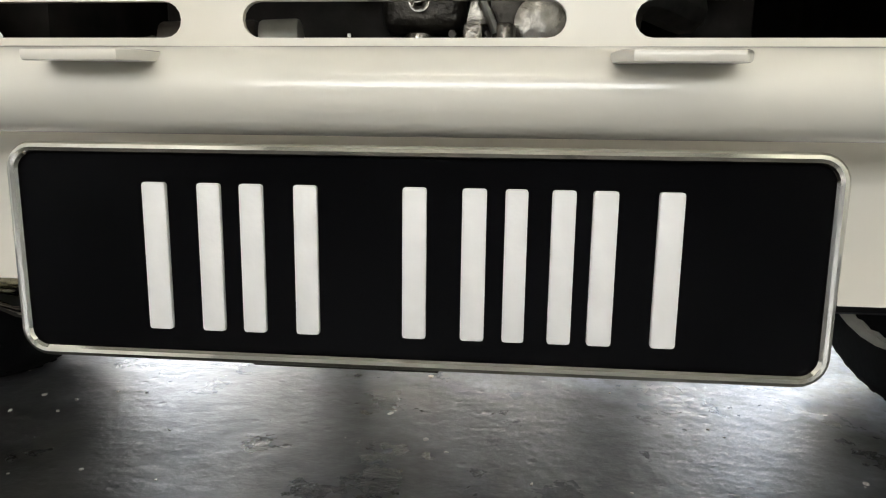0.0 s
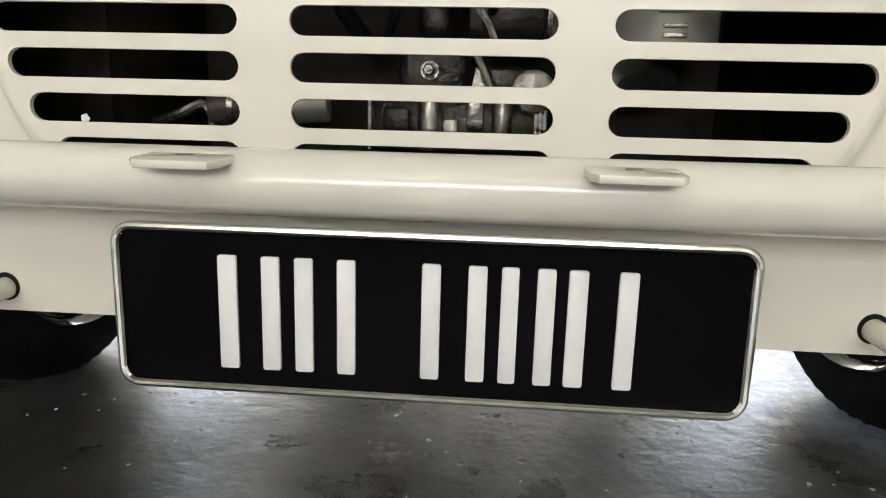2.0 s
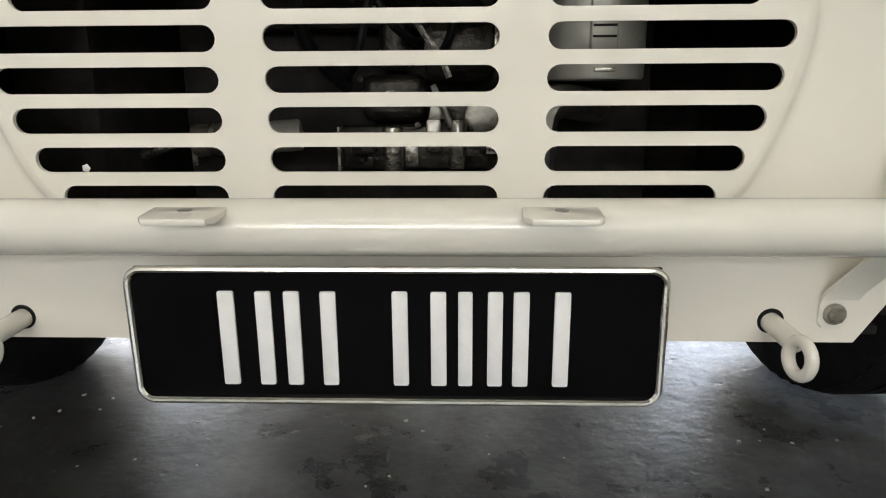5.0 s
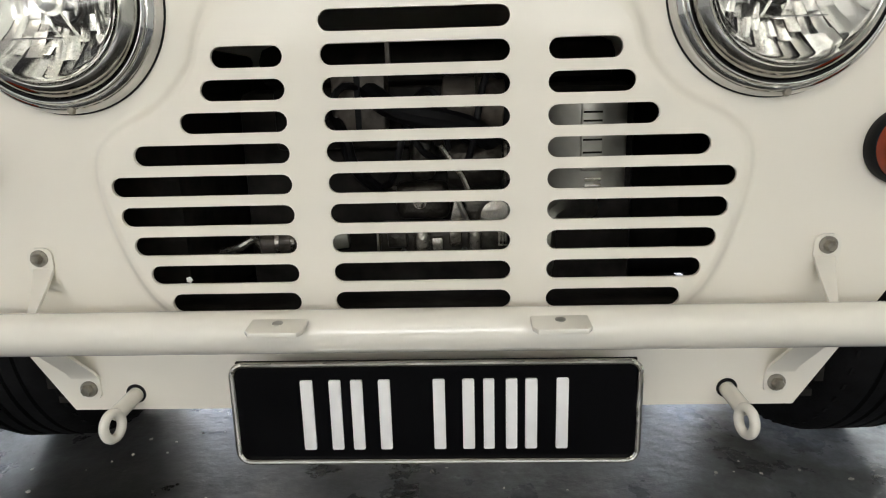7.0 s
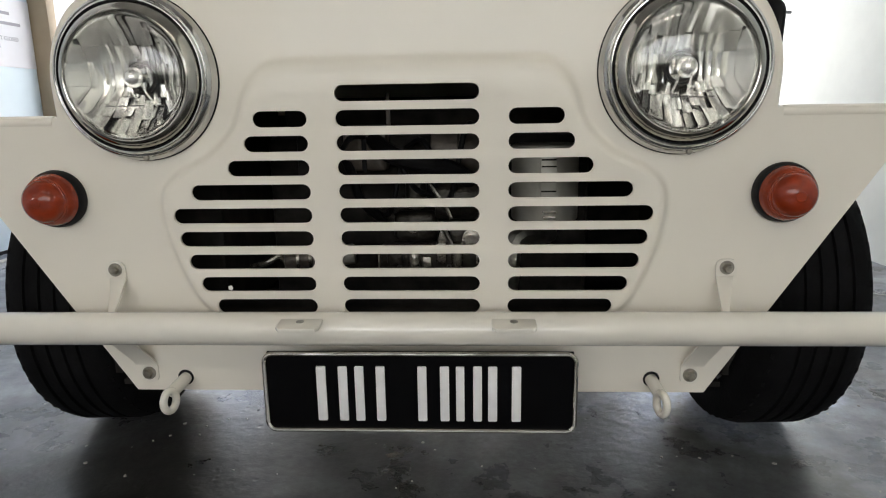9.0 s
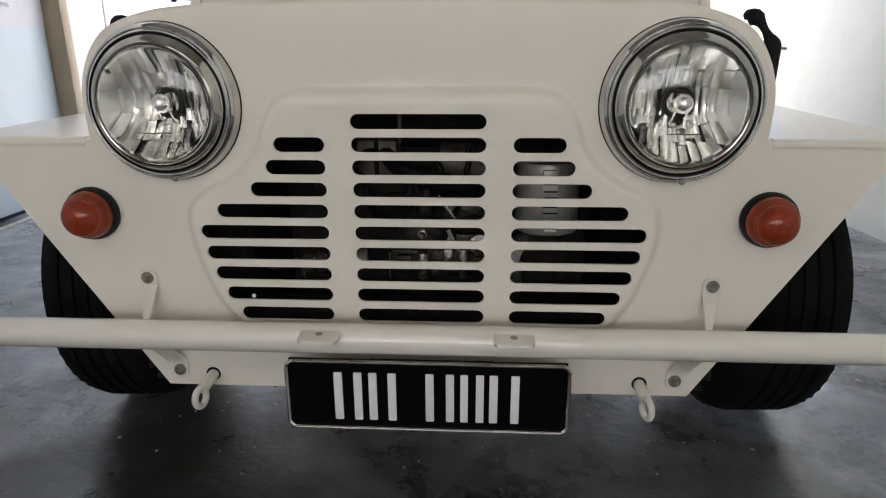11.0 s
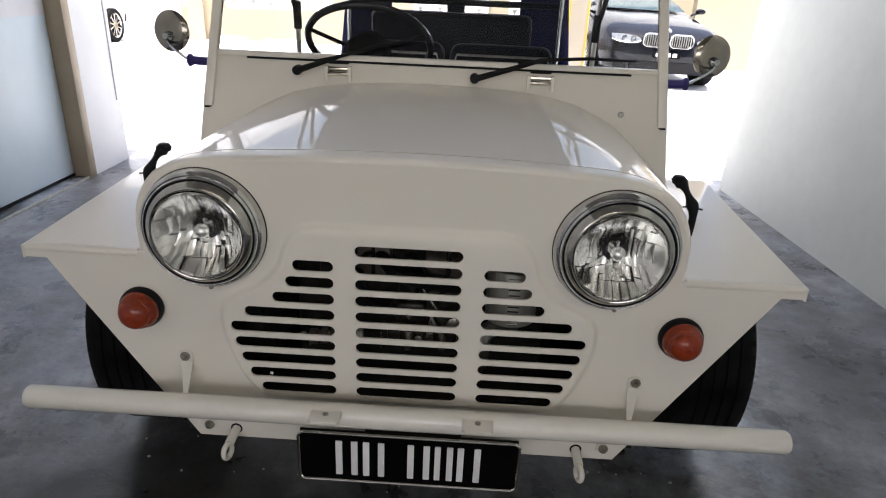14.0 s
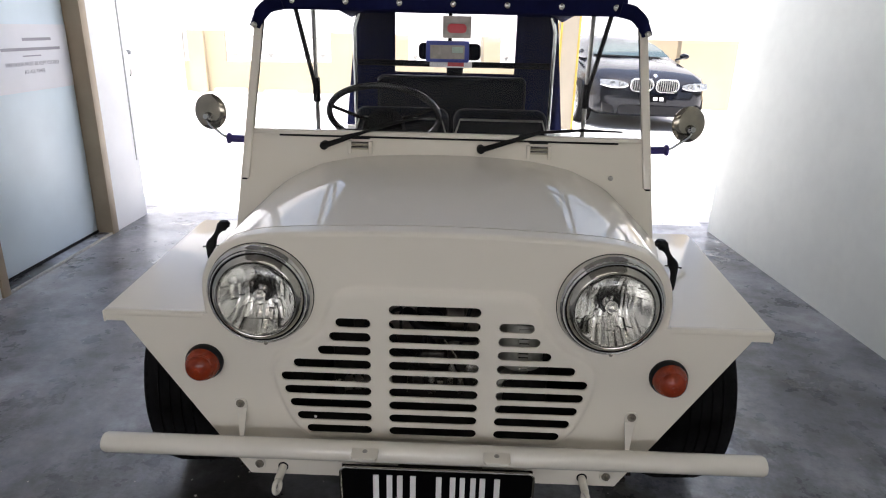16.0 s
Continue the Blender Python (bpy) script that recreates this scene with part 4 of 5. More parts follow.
# road wheels
for s in (-1, 1):
    for y in (0.44, 2.46):
        r, cx, hw = 0.288, (0.645 if s > 0 else -0.658) if y < 1 else s * 0.618, 0.094
        m = Matrix.Translation((cx, y, r)) @ Matrix.Rotation(radians(3 if y < 1 else 0), 4, "Z") @ Matrix.Rotation(radians(90 * s), 4, "Y")
        prof = [(0.178, -hw * 0.75), (0.195, -hw * 0.95), (0.228, -hw), (0.262, -hw * 0.95), (0.277, -hw * 0.84), (0.284, -hw * 0.68)]
        for g in (-0.42, -0.14, 0.14, 0.42):
            prof += [(0.288, (g - 0.10) * hw), (0.288, (g - 0.045) * hw), (0.282, (g - 0.035) * hw), (0.282, (g + 0.035) * hw), (0.288, (g + 0.045) * hw), (0.288, (g + 0.1) * hw)]
        prof += [(0.284, hw * 0.68), (0.277, hw * 0.84), (0.262, hw * 0.95), (0.228, hw), (0.195, hw * 0.95), (0.178, hw * 0.75)]
        bm = lathe(prof, m, 72)
        # sipes across the shoulders
        for k in range(56):
            for e in (-1, 1):
                add_box(bm, 0.268, 0.2800, -0.0055, 0.0055, min(e * hw * 0.70, e * hw * 0.82), max(e * hw * 0.70, e * hw * 0.82), m=m @ Matrix.Rotation(2 * math.pi * k / 56, 4, "Z"))
        ty = part("wheel", bm, tyre_rubber, car, "black tyre with grooved tread")
        part("rim", lathe([(0.196, -hw * 0.80), (0.203, -hw * 0.99), (0.209, -hw * 1.02), (0.206, -hw * 1.06), (0.198, -hw * 1.0), (0.186, -hw * 0.8), (0.172, -hw * 0.5), (0.16, hw * 0.3), (0.05, hw * 0.35), (0.05, hw * 0.5), (0, hw * 0.5)], m, 40), plate_rim, ty, "bright steel rim")
part("front_subframe", joined(box(-0.30, 0.30, 0.12, 0.42, 0.225, 0.268, bevel=0.01), rod((-0.56, 0.44, 0.288), (0.56, 0.44, 0.288), 0.02), box(0.27, 0.40, 0.06, 0.22, 0.215, 0.25, bevel=0.012), box(-0.40, -0.27, 0.06, 0.22, 0.225, 0.25, bevel=0.012)), rubber, car)
part("engine_sump", joined(box(-0.30, 0.04, 0.19, 0.52, 0.190, 0.236, bevel=0.03, seg=3), box(-0.26, -0.02, 0.20, 0.44, 0.175, 0.195, bevel=0.012)), rubber, car)
part("exhaust_pipe", rod((-0.14, 0.5, 0.21), (-0.14, 2.80, 0.24), 0.022, seg=14), steel, car)
part("rear_axle", rod((-0.5, 2.46, 0.288), (0.5, 2.46, 0.288), 0.025), dark_metal, car)

# bumper tube with its tabs and stays
bump = part("bumper", rod((-0.701, -0.066, 0.357), (0.701, -0.066, 0.357), 0.0222, seg=40, round_end=0.009), cream_rough, car)
for s in (-1, 1):
    m = Matrix(((1, 0, 0, s * 0.137), (0, 0, 1, 0), (0, 1, 0, 0), (0, 0, 0, 1)))
    bm = bmesh.new()
    tilt = Matrix.Translation((0, -0.110, 0.3668)) @ Matrix.Rotation(radians(5), 4, "X") @ Matrix.Translation((0, 0.110, -0.367))
    add_prism(bm, [(-0.028, -0.055), (-0.028, -0.103), (-0.023, -0.110), (0.023, -0.110), (0.028, -0.103), (0.028, -0.055)], 0.367, 0.3725, m=tilt @ m, bevel=0.0015)
    tab = part("bumper_tab", bm, cream_rough, bump)
    part("tab_bolt_hole", lathe([(0, 0.0006), (0.0035, 0.0008), (0.0052, 0.0004), (0.0056, -0.001)], tilt @ Matrix.Translation((s * 0.137, -0.088, 0.3726)), 18), steel, tab)
    # upper stay, bolted to the panel
    x = s * 0.4225 if s < 0 else 0.4300
    st = part("bumper_stay", joined(loft([[Vector((x + s * a, -0.002, 0.411)), Vector((x + s * b, -0.024, 0.394)), Vector((x + s * c, -0.056, 0.374))] for a, b, c in ((-0.013, -0.016, -0.021), (0.010, 0.000, -0.013))], thick=0.004), prism(rounded(x - 0.014, x + 0.014, 0.404, 0.434, 0.009, 3), -0.003, 0.0)), cream_rough, bump)
    part("bolt", joined(lathe([(0, 0.009), (0.005, 0.009), (0.006, 0.0075), (0.006, 0.002), (0.0085, 0.002), (0.0085, 0)], Matrix.Translation((x, -0.003, 0.4225)) @ Matrix.Rotation(radians(90), 4, "X"), 6), lathe([(0.0095, 0), (0.0095, 0.002), (0, 0.0025)], Matrix.Translation((x, -0.003, 0.4225)) @ Matrix.Rotation(radians(90), 4, "X"), 20)), rusty, st)
    # lower stay
    x = s * 0.391
    st = part("bumper_stay", joined(prism(rounded(x - 0.013, x + 0.013, 0.252, 0.283, 0.008, 3), -0.003, 0.0), loft([[Vector((x + s * 0.002 + d, -0.0030, 0.2805)), Vector((x + s * 0.005 + d, -0.006, 0.289)), Vector((x + s * 0.010 + d, -0.026, 0.312)), Vector((x + s * 0.016 + d, -0.052, 0.342))] for d in (-0.016, -0.014, 0.014, 0.016)], thick=0.003)), cream_rough, bump)
    part("bolt", joined(lathe([(0, 0.009), (0.0055, 0.009), (0.0068, 0.007), (0.0068, 0.0)], Matrix.Translation((x, -0.003, 0.266)) @ Matrix.Rotation(radians(90), 4, "X"), 6), lathe([(0.0098, 0), (0.0098, 0.002), (0, 0.0025)], Matrix.Translation((x, -0.003, 0.266)) @ Matrix.Rotation(radians(90), 4, "X"), 20)), rusty, st)
    # towing eye through the panel
    x, z = s * 0.3385, 0.258
    bm = rod((x, 0.02, z), (x, -0.046, z - 0.003), 0.0090, seg=18, round_end=0.003)
    ca, sa = math.cos(radians(72)), math.sin(radians(72))
    rc = Vector((x, -0.054, z - 0.012))
    add_tube(bm, [rc + Vector((s * ca * 0.0118 * math.cos(a), -sa * 0.0118 * math.cos(a), 0.0146 * math.sin(a))) for a in [2 * math.pi * k / 28 for k in range(28)]], 0.0054, 12, closed=True)
    eye = part("towing_eye", bm, cream_rough, car)
    part("eye_hole", lathe([(0, 0.0008), (0.0112, 0.0008), (0.0118, 0)], Matrix.Translation((x, 0, z)) @ Matrix.Rotation(radians(90), 4, "X"), 24), rubber, eye)

# number plate: black acrylic in a plated frame, its characters as plain bars
PX0, PX1, PZ0, PZ1, PY = -0.194, 0.221, 0.2165, 0.3305, -0.079
npl = part("number_plate", prism(rounded(PX0 + 0.003, PX1 - 0.003, PZ0 + 0.003, PZ1 - 0.003, 0.011), PY - 0.002, PY + 0.004), black_gloss, car)
part("plate_frame", tube([(x, PY - 0.003, z) for x, z in rounded(PX0 + 0.003, PX1 - 0.003, PZ0 + 0.003, PZ1 - 0.003, 0.012, 6)], 0.0031, 10, closed=True), plate_rim, npl, "plated plate frame")
for x0, x1 in ((-0.1220, -0.1095), (-0.0930, -0.0810), (-0.0710, -0.0590), (-0.0430, -0.0310), (0.0120, 0.0240), (0.0415, 0.0535), (0.0625, 0.0735), (0.0850, 0.0965), (0.1045, 0.1165), (0.1355, 0.1475)):
    part("plate_bar", prism(rounded(x0, x1, 0.2335, 0.3105, 0.0015, 2), PY - 0.0045, PY - 0.001, bevel=0.0005), white_plastic, npl)
part("plate_backing", box(PX0 + 0.005, PX1 - 0.005, PY + 0.004, PY + 0.008, PZ0 + 0.004, PZ1 - 0.003), dark_metal, npl)
part("plate_bracket", joined(box(-0.07, 0.11, PY + 0.008, PY + 0.02, 0.222, 0.322), box(-0.072, 0.03, PY + 0.008, PY + 0.020, 0.2108, 0.2225, bevel=0.001)), dark_metal, npl)

part("plate_hanger", box(-0.04, 0.07, PY + 0.009, 0.001, 0.255, 0.263), dark_metal, npl)

# headlamps
random.seed(7)
for s in (-1, 1):
    LX0 = 0.3565 if s > 0 else -0.3590
    H = Matrix.Translation((LX0, 0, 0.6855)) @ Matrix.Rotation(radians(90), 4, "X")
    hl = part("headlamp", lathe([(0.1088, -0.002), (0.1090, 0.004), (0.1083, 0.0105), (0.1066, 0.0155), (0.1042, 0.0190), (0.1020, 0.0205), (0.1012, 0.0200), (0.1008, 0.0192), (0.1000, 0.0206), (0.0988, 0.0232), (0.0974, 0.0246), (0.0962, 0.0246), (0.0955, 0.016)], H, 80), chrome, car, "round headlamp with stepped chrome bezel")
    # the bezel's shadow gap against the panel, put in as a black ring
    part("shadow_ring", lathe([(0.1085, 0.0), (0.1091, 0.0018), (0.1098, 0.0014), (0.1101, 0.0)], H, 72), rubber, hl, "thin black ring standing in for the shadow gap")
    part("rubber_ring", lathe([(0.0957, 0.016), (0.0955, 0.0215), (0.0940, 0.0215), (0.0936, 0.016)], H, 64), rubber, hl)
    part("inner_bezel", lathe([(0.0938, 0.016), (0.0941, 0.0222), (0.0931, 0.0250), (0.0900, 0.0298), (0.0865, 0.0336), (0.0836, 0.0356), (0.0820, 0.0362), (0.0808, 0.0358), (0.0804, 0.0335), (0.0800, 0.028)], H, 80), inner_chrome, hl, "conical inner chrome ring")
    part("lens_rim", lathe([(0.0806, 0.0345), (0.0799, 0.0358), (0.0790, 0.0345)], H, 64), mirror_metal, hl)
    part("bezel_screw", lathe([(0, 0.0035), (0.0035, 0.003), (0.0045, 0)], Matrix.Translation((LX0 + 0.008, -0.0175, 0.5805)) @ Matrix.Rotation(radians(90), 4, "X"), 10), rusty, hl)
    # reflector bowl: smooth outer field, narrow fluted columns round the bulb
    bm = bmesh.new()
    RR = 0.0800
    dep = lambda r: 0.030 - 0.052 * (1 - (r / RR) ** 2)
    xs = [-0.080, -0.060, -0.047, -0.037, -0.028, -0.019, -0.010, 0.0, 0.010, 0.019, 0.028, 0.037, 0.047, 0.060, 0.080]
    zs = [-0.080, -0.050, -0.030, -0.012, 0.019, 0.041, 0.080]
    base_zs = zs
    for i in range(len(xs) - 1):
        zs = [base_zs[0]] + [z + random.uniform(-0.006, 0.006) * (1 if z < 0.0 else 0.25) for z in base_zs[1:-1]] + [base_zs[-1]]
        for j in range(len(zs) - 1):
            cx, cz = (xs[i] + xs[i + 1]) / 2, (zs[j] + zs[j + 1]) / 2
            if math.hypot(cx, cz) > RR + 0.008:
                continue
            inner = cx * s < 0.012
            calm = 0.6 if not inner and cz > -0.03 else (1.7 if cz < -0.02 else 1.0)
            tx, tz = random.gauss(0, 0.20) * calm, random.gauss(0, 0.13) * calm
            hollow = random.uniform(-0.0022, 0.0026) * (1.0 if cz < 0.02 else 0.6)
            sub, grid = 6, []
            for u in range(sub + 1):
                row = []
                for v in range(sub + 1):
                    x, z = xs[i] + (xs[i + 1] - xs[i]) * u / sub, zs[j] + (zs[j + 1] - zs[j]) * v / sub
                    x *= 1 + 8.0 * max(0.0, -z - 0.012)
                    r = math.hypot(x, z)
                    if r > RR:
                        x, z = x * RR / r, z * RR / r
                    bulge = hollow * (1 - (2 * u / sub - 1) ** 2)
                    row.append(bm.verts.new(H @ Vector((x, z, dep(min(r, RR)) + bulge + tx * (x - cx) + tz * (z - cz)))))
                grid.append(row)
            for u in range(sub):
                for v in range(sub):
                    f = bm.faces.new((grid[u][v], grid[u + 1][v], grid[u + 1][v + 1], grid[u][v + 1]))
                    if f.calc_area() < 1e-10:
                        bm.faces.remove(f)
    part("reflector", bm, mirror_metal, hl, "faceted mirror reflector", angle=20)
    part("reflector_back", lathe([(0.0815, 0.03), (0.082, 0.02), (0.06, -0.024), (0.03, -0.035), (0, -0.037)], H, 40), dark_metal, hl)
    part("bulb_socket", joined(lathe([(0.0225, -0.012), (0.0215, -0.008), (0.0200, -0.008), (0.0185, -0.016), (0.0175, -0.009), (0.0160, -0.009), (0.0145, -0.018), (0.0125, -0.026), (0, -0.026)], H, 36)), dark_metal, hl, "ringed dark bulb seat")
    part("bulb", joined(lathe([(0.0055, -0.02), (0.0055, 0.002), (0.003, 0.006)], H, 16), lathe([(0, 0.0245), (0.0045, 0.0237), (0.0092, 0.0210), (0.0122, 0.0170), (0.0133, 0.012), (0.0120, 0.006), (0.0088, 0.002), (0.004, 0.0)], H, 32)), mirror_metal, hl, "chrome bulb shield")
    for e in (-1, 1):
        part("shield_leg", tube([H @ Vector((e * 0.0075, -0.009, 0.008)), H @ Vector((e * 0.009, -0.020, 0.0)), H @ Vector((e * 0.010, -0.030, -0.012))], 0.0016, 8), mirror_metal, hl)
    part("lens_line", tube([H @ Vector((x, -0.037, 0.0365 + 0.008 * (1 - (x * x + 0.0014) / 0.0064))) for x in [-0.026 + 0.052 * k / 8 for k in range(9)]], 0.0008, 6), mirror_metal, hl)
    ln = part("lens", lathe([(0.0790, 0.0345), (0.072, 0.0385), (0.056, 0.0425), (0.035, 0.0450), (0.015, 0.0462), (0, 0.0465)], H, 64), clear_glass, hl, "clear domed glass")
    bmod = ln.modifiers.new("thick", "SOLIDIFY")
    bmod.thickness, bmod.offset = 0.0025, -1
    ln.visible_shadow = False

    # indicator
    I = Matrix.Translation((0.494 if s > 0 else -0.490, 0, 0.525)) @ Matrix.Rotation(radians(90), 4, "X")
    ind = part("indicator", lathe([(0.042, 0.0), (0.043, 0.006), (0.042, 0.014), (0.040, 0.018), (0.036, 0.019), (0, 0.019)], I @ Matrix.Scale(0.93, 4), 48), rubber, car, "black rubber lamp base")
    prof = [(0.0352, 0.017)]
    for k in range(7):
        h = 0.018 + 0.0024 * k
        r = 0.0350 - 0.0005 * k - 0.00012 * k * k
        prof += [(r, h), (r - 0.0006, h + 0.0018)]
    prof += [(0.0265, 0.0365), (0.0225, 0.0405), (0.017, 0.0435), (0.011, 0.0455), (0.007, 0.0462), (0.006, 0.0472), (0, 0.0476)]
    prof = [(r * 1.03, 0.017 + (h - 0.017) * 1.22) for r, h in prof]
    part("lens", lathe(prof, I, 48), amber, ind, "ribbed red orange lens")

    # rubber bonnet catch
    low, back = (0.708, 0.0) if s > 0 else (0.730, 0.038)
    st = part("bonnet_catch", tube(curve_points([(s * 0.456, 0.064 + back, 0.797), (s * 0.467, 0.058 + back, 0.794), (s * 0.480, 0.048 + back, 0.772), (s * 0.488, 0.040 + back, 0.75), (s * 0.487, 0.034 + back, low)], 4), [0.006, 0.0095, 0.0115, 0.0120, 0.011, 0.0075, 0.0055, 0.0052, 0.0065, 0.0090, 0.0105, 0.0100, 0.008, 0.0065, 0.006, 0.0055, 0.0045], 10), rubber, car, "black rubber bonnet catch")
    part("catch_hook", lathe([(0, 0.010), (0.009, 0.008), (0.013, 0.002), (0.011, -0.005), (0, -0.007)], Matrix.Translation((s * 0.461, 0.062 + back, 0.799)), 14), rubber, st)
    part("catch_wire", tube([(s * 0.470, 0.045 + back, 0.757), (s * 0.503, 0.040 + back, 0.755)], 0.002, 6), chrome, st)

# engine bay, as far as the slots show it
part("undertray", box(-0.44, 0.44, 0.012, 0.53, 0.241, 0.249), dark_metal, car)
part("front_crossmember", box(-0.43, 0.43, 0.03, 0.16, 0.25, 0.34, bevel=0.01), dark_metal, car)
eng = part("engine_block", box(-0.26, 0.28, 0.20, 0.42, 0.27, 0.60, bevel=0.02), dark_metal, car)
part("cylinder_head", box(-0.20, 0.12, 0.17, 0.198, 0.52, 0.60, bevel=0.008), dark_metal, eng)
part("rocker_cover", box(-0.24, 0.26, 0.24, 0.40, 0.602, 0.66, bevel=0.02), dark_metal, eng)
part("gear_casing", box(-0.068, 0.105, 0.165, 0.199, 0.372, 0.420, bevel=0.006), cast_dark, eng, "oily cast casing")
part("casing_fin", box(-0.0695, -0.0665, 0.148, 0.166, 0.372, 0.420), alloy, eng)
part("casing_lug", box(-0.056, -0.030, 0.152, 0.166, 0.390, 0.413, bevel=0.004), cast_dark, eng)
part("casing_boss", rod((-0.010, 0.152, 0.372), (-0.010, 0.152, 0.420), 0.0115, seg=18, round_end=0.002), alloy, eng)
part("casing_step", box(0.002, 0.018, 0.153, 0.166, 0.376, 0.403, bevel=0.003), alloy, eng)
part("mounting_pad", box(0.026, 0.043, 0.144, 0.166, 0.392, 0.428, bevel=0.004), alloy, eng, "bright machined pad")
part("casing_boss", rod((0.060, 0.150, 0.374), (0.060, 0.150, 0.428), 0.0098, seg=18, round_end=0.004), alloy, eng)
part("wire_clip", joined(*[box(x0, x1, 0.156, 0.161, z0, z1) for x0, x1, z0, z1 in ((0.091, 0.0935, 0.390, 0.417), (0.100, 0.1025, 0.390, 0.417), (0.0935, 0.100, 0.4145, 0.417), (0.0935, 0.100, 0.390, 0.3925), (0.0955, 0.098, 0.3925, 0.4145))], box(0.0925, 0.101, 0.161, 0.166, 0.395, 0.41)), alloy, eng)
toward = Matrix.Rotation(radians(90), 4, "X")
part("bell_housing", box(-0.045, 0.028, 0.168, 0.199, 0.424, 0.475, bevel=0.012, seg=3), cast_dark, eng)
part("housing_bolt", joined(lathe([(0, 0.014), (0.0046, 0.014), (0.0056, 0.011), (0.0056, 0.004), (0.0078, 0.003), (0.0078, 0)], Matrix.Translation((-0.012, 0.166, 0.449)) @ toward, 6), lathe([(0, 0.003), (0.009, 0.003), (0.009, 0)], Matrix.Translation((-0.012, 0.168, 0.449)) @ toward, 18)), alloy, eng)
part("clutch_arm", prism([(0.028, 0.427), (0.047, 0.427), (0.043, 0.453), (0.033, 0.451)], 0.150, 0.160, bevel=0.002), alloy, eng)
part("clutch_link", tube(curve_points([(0.034, 0.146, 0.462), (0.042, 0.142, 0.446), (0.053, 0.146, 0.420)], 5), 0.0036, 8), steel, eng)
part("arm_bracket", prism([(0.050, 0.424), (0.074, 0.424), (0.081, 0.451), (0.047, 0.451)], 0.156, 0.168, bevel=0.003), cast_dark, eng)
part("cover_disc", lathe([(0, 0.006), (0.016, 0.006), (0.021, 0.004), (0.022, 0)], Matrix.Translation((0.089, 0.160, 0.430)) @ toward, 24), alloy, eng)
gen = part("generator", rod((0.026, 0.165, 0.500), (0.095, 0.165, 0.500), 0.036, seg=28, round_end=0.004), cast_dark, eng, "dusty cylindrical generator")
part("end_band", rod((0.097, 0.165, 0.500), (0.102, 0.165, 0.500), 0.034, seg=28, round_end=0.001), alloy, gen)
part("side_casting", box(-0.024, 0.010, 0.160, 0.199, 0.478, 0.535, bevel=0.012, seg=3), cast_dark, eng)
random.seed(11)
for k in range(9):
    x, z = random.uniform(-0.06, 0.11), random.choice((0.384, 0.421, 0.470, 0.54))
    part("casing_bolt", lathe([(0, 0.007), (0.0035, 0.007), (0.0042, 0.0)], Matrix.Translation((x, 0.164, z)) @ toward, 6), cast_dark, eng)
for x0, x1, z0, z1 in ((-0.07, 0.03, 0.56, 0.50), (-0.02, 0.07, 0.58, 0.52), (0.00, -0.06, 0.55, 0.47), (-0.17, -0.06, 0.54, 0.58), (0.10, 0.03, 0.60, 0.49)):
    part("lead", tube(curve_points([(x0, 0.17, z0), ((x0 * 2 + x1) / 3, 0.125, z0 + 0.012), ((x0 + x1 * 2) / 3, 0.12, z1 + 0.02), (x1, 0.168, z1)], 5), 0.0045, 8), rubber, eng)
part("starter_motor", rod((-0.214, 0.12, 0.408), (-0.138, 0.130, 0.411), 0.0165, seg=24, round_end=0.003), brown_metal, eng, "grimy cylinder with a pale cap")
part("starter_cap", rod((-0.136, 0.131, 0.411), (-0.104, 0.135, 0.413), 0.0165, seg=24, round_end=0.003), satin_can, eng)
for x in (-0.196, -0.176):
    part("starter_ring", rod((x, 0.1235, 0.409), (x + 0.006, 0.1243, 0.409), 0.0185, seg=24, round_end=0.001), alloy, eng)
part("starter_bracket", tube(curve_points([(-0.275, 0.135, 0.392), (-0.246, 0.125, 0.401), (-0.226, 0.13, 0.410), (-0.212, 0.135, 0.390)], 5), 0.0055, 10), alloy, eng)
part("starter_lug", box(-0.216, -0.209, 0.115, 0.125, 0.382, 0.416, bevel=0.002), alloy, eng)
part("oil_filter", rod((0.199, 0.15, 0.466), (0.199, 0.15, 0.584), 0.052, seg=32, round_end=0.004), satin_can, eng, "pale canister with clip bands")
part("canister_clip", box(0.186, 0.212, 0.094, 0.104, 0.494, 0.575, bevel=0.002), satin_can, eng)
for z in (0.505, 0.515, 0.530, 0.540, 0.552, 0.562):
    part("canister_band", box(0.188, 0.210, 0.0925, 0.0955, z, z + 0.0022), dark_metal, eng)
part("hose", tube(curve_points([(-0.08, 0.16, 0.60), (-0.03, 0.10, 0.57), (0.05, 0.11, 0.55), (0.09, 0.16, 0.52)], 6), 0.014, 10), rubber, eng)
for z in (0.474, 0.482):
    part("clip_end", box(0.191, 0.211, 0.096, 0.103, z, z + 0.004, bevel=0.001), alloy, eng)
part("hose", tube(curve_points([(-0.13, 0.18, 0.58), (-0.10, 0.12, 0.54), (-0.09, 0.13, 0.50), (-0.06, 0.17, 0.46)], 6), 0.008, 10), rubber, eng)
part("coil_box", box(-0.116, -0.048, 0.135, 0.18, 0.545, 0.616, bevel=0.006), brown_metal, eng, "grimy brown box")
part("box_strap", box(-0.086, -0.079, 0.131, 0.136, 0.545, 0.616), rubber, eng)
part("strap_clip", box(-0.046, -0.040, 0.128, 0.134, 0.612, 0.664, bevel=0.001), brown_metal, eng)
dyn = part("water_pump", rod((0.020, 0.160, 0.578), (0.098, 0.160, 0.572), 0.033, seg=28, round_end=0.004), brown_metal, eng, "grimy cylindrical housing")
part("end_cap", lathe([(0, 0.004), (0.020, 0.004), (0.024, 0.0), (0.024, -0.01)], Matrix.Translation((0.112, 0.155, 0.562)) @ toward, 24), rubber, dyn)
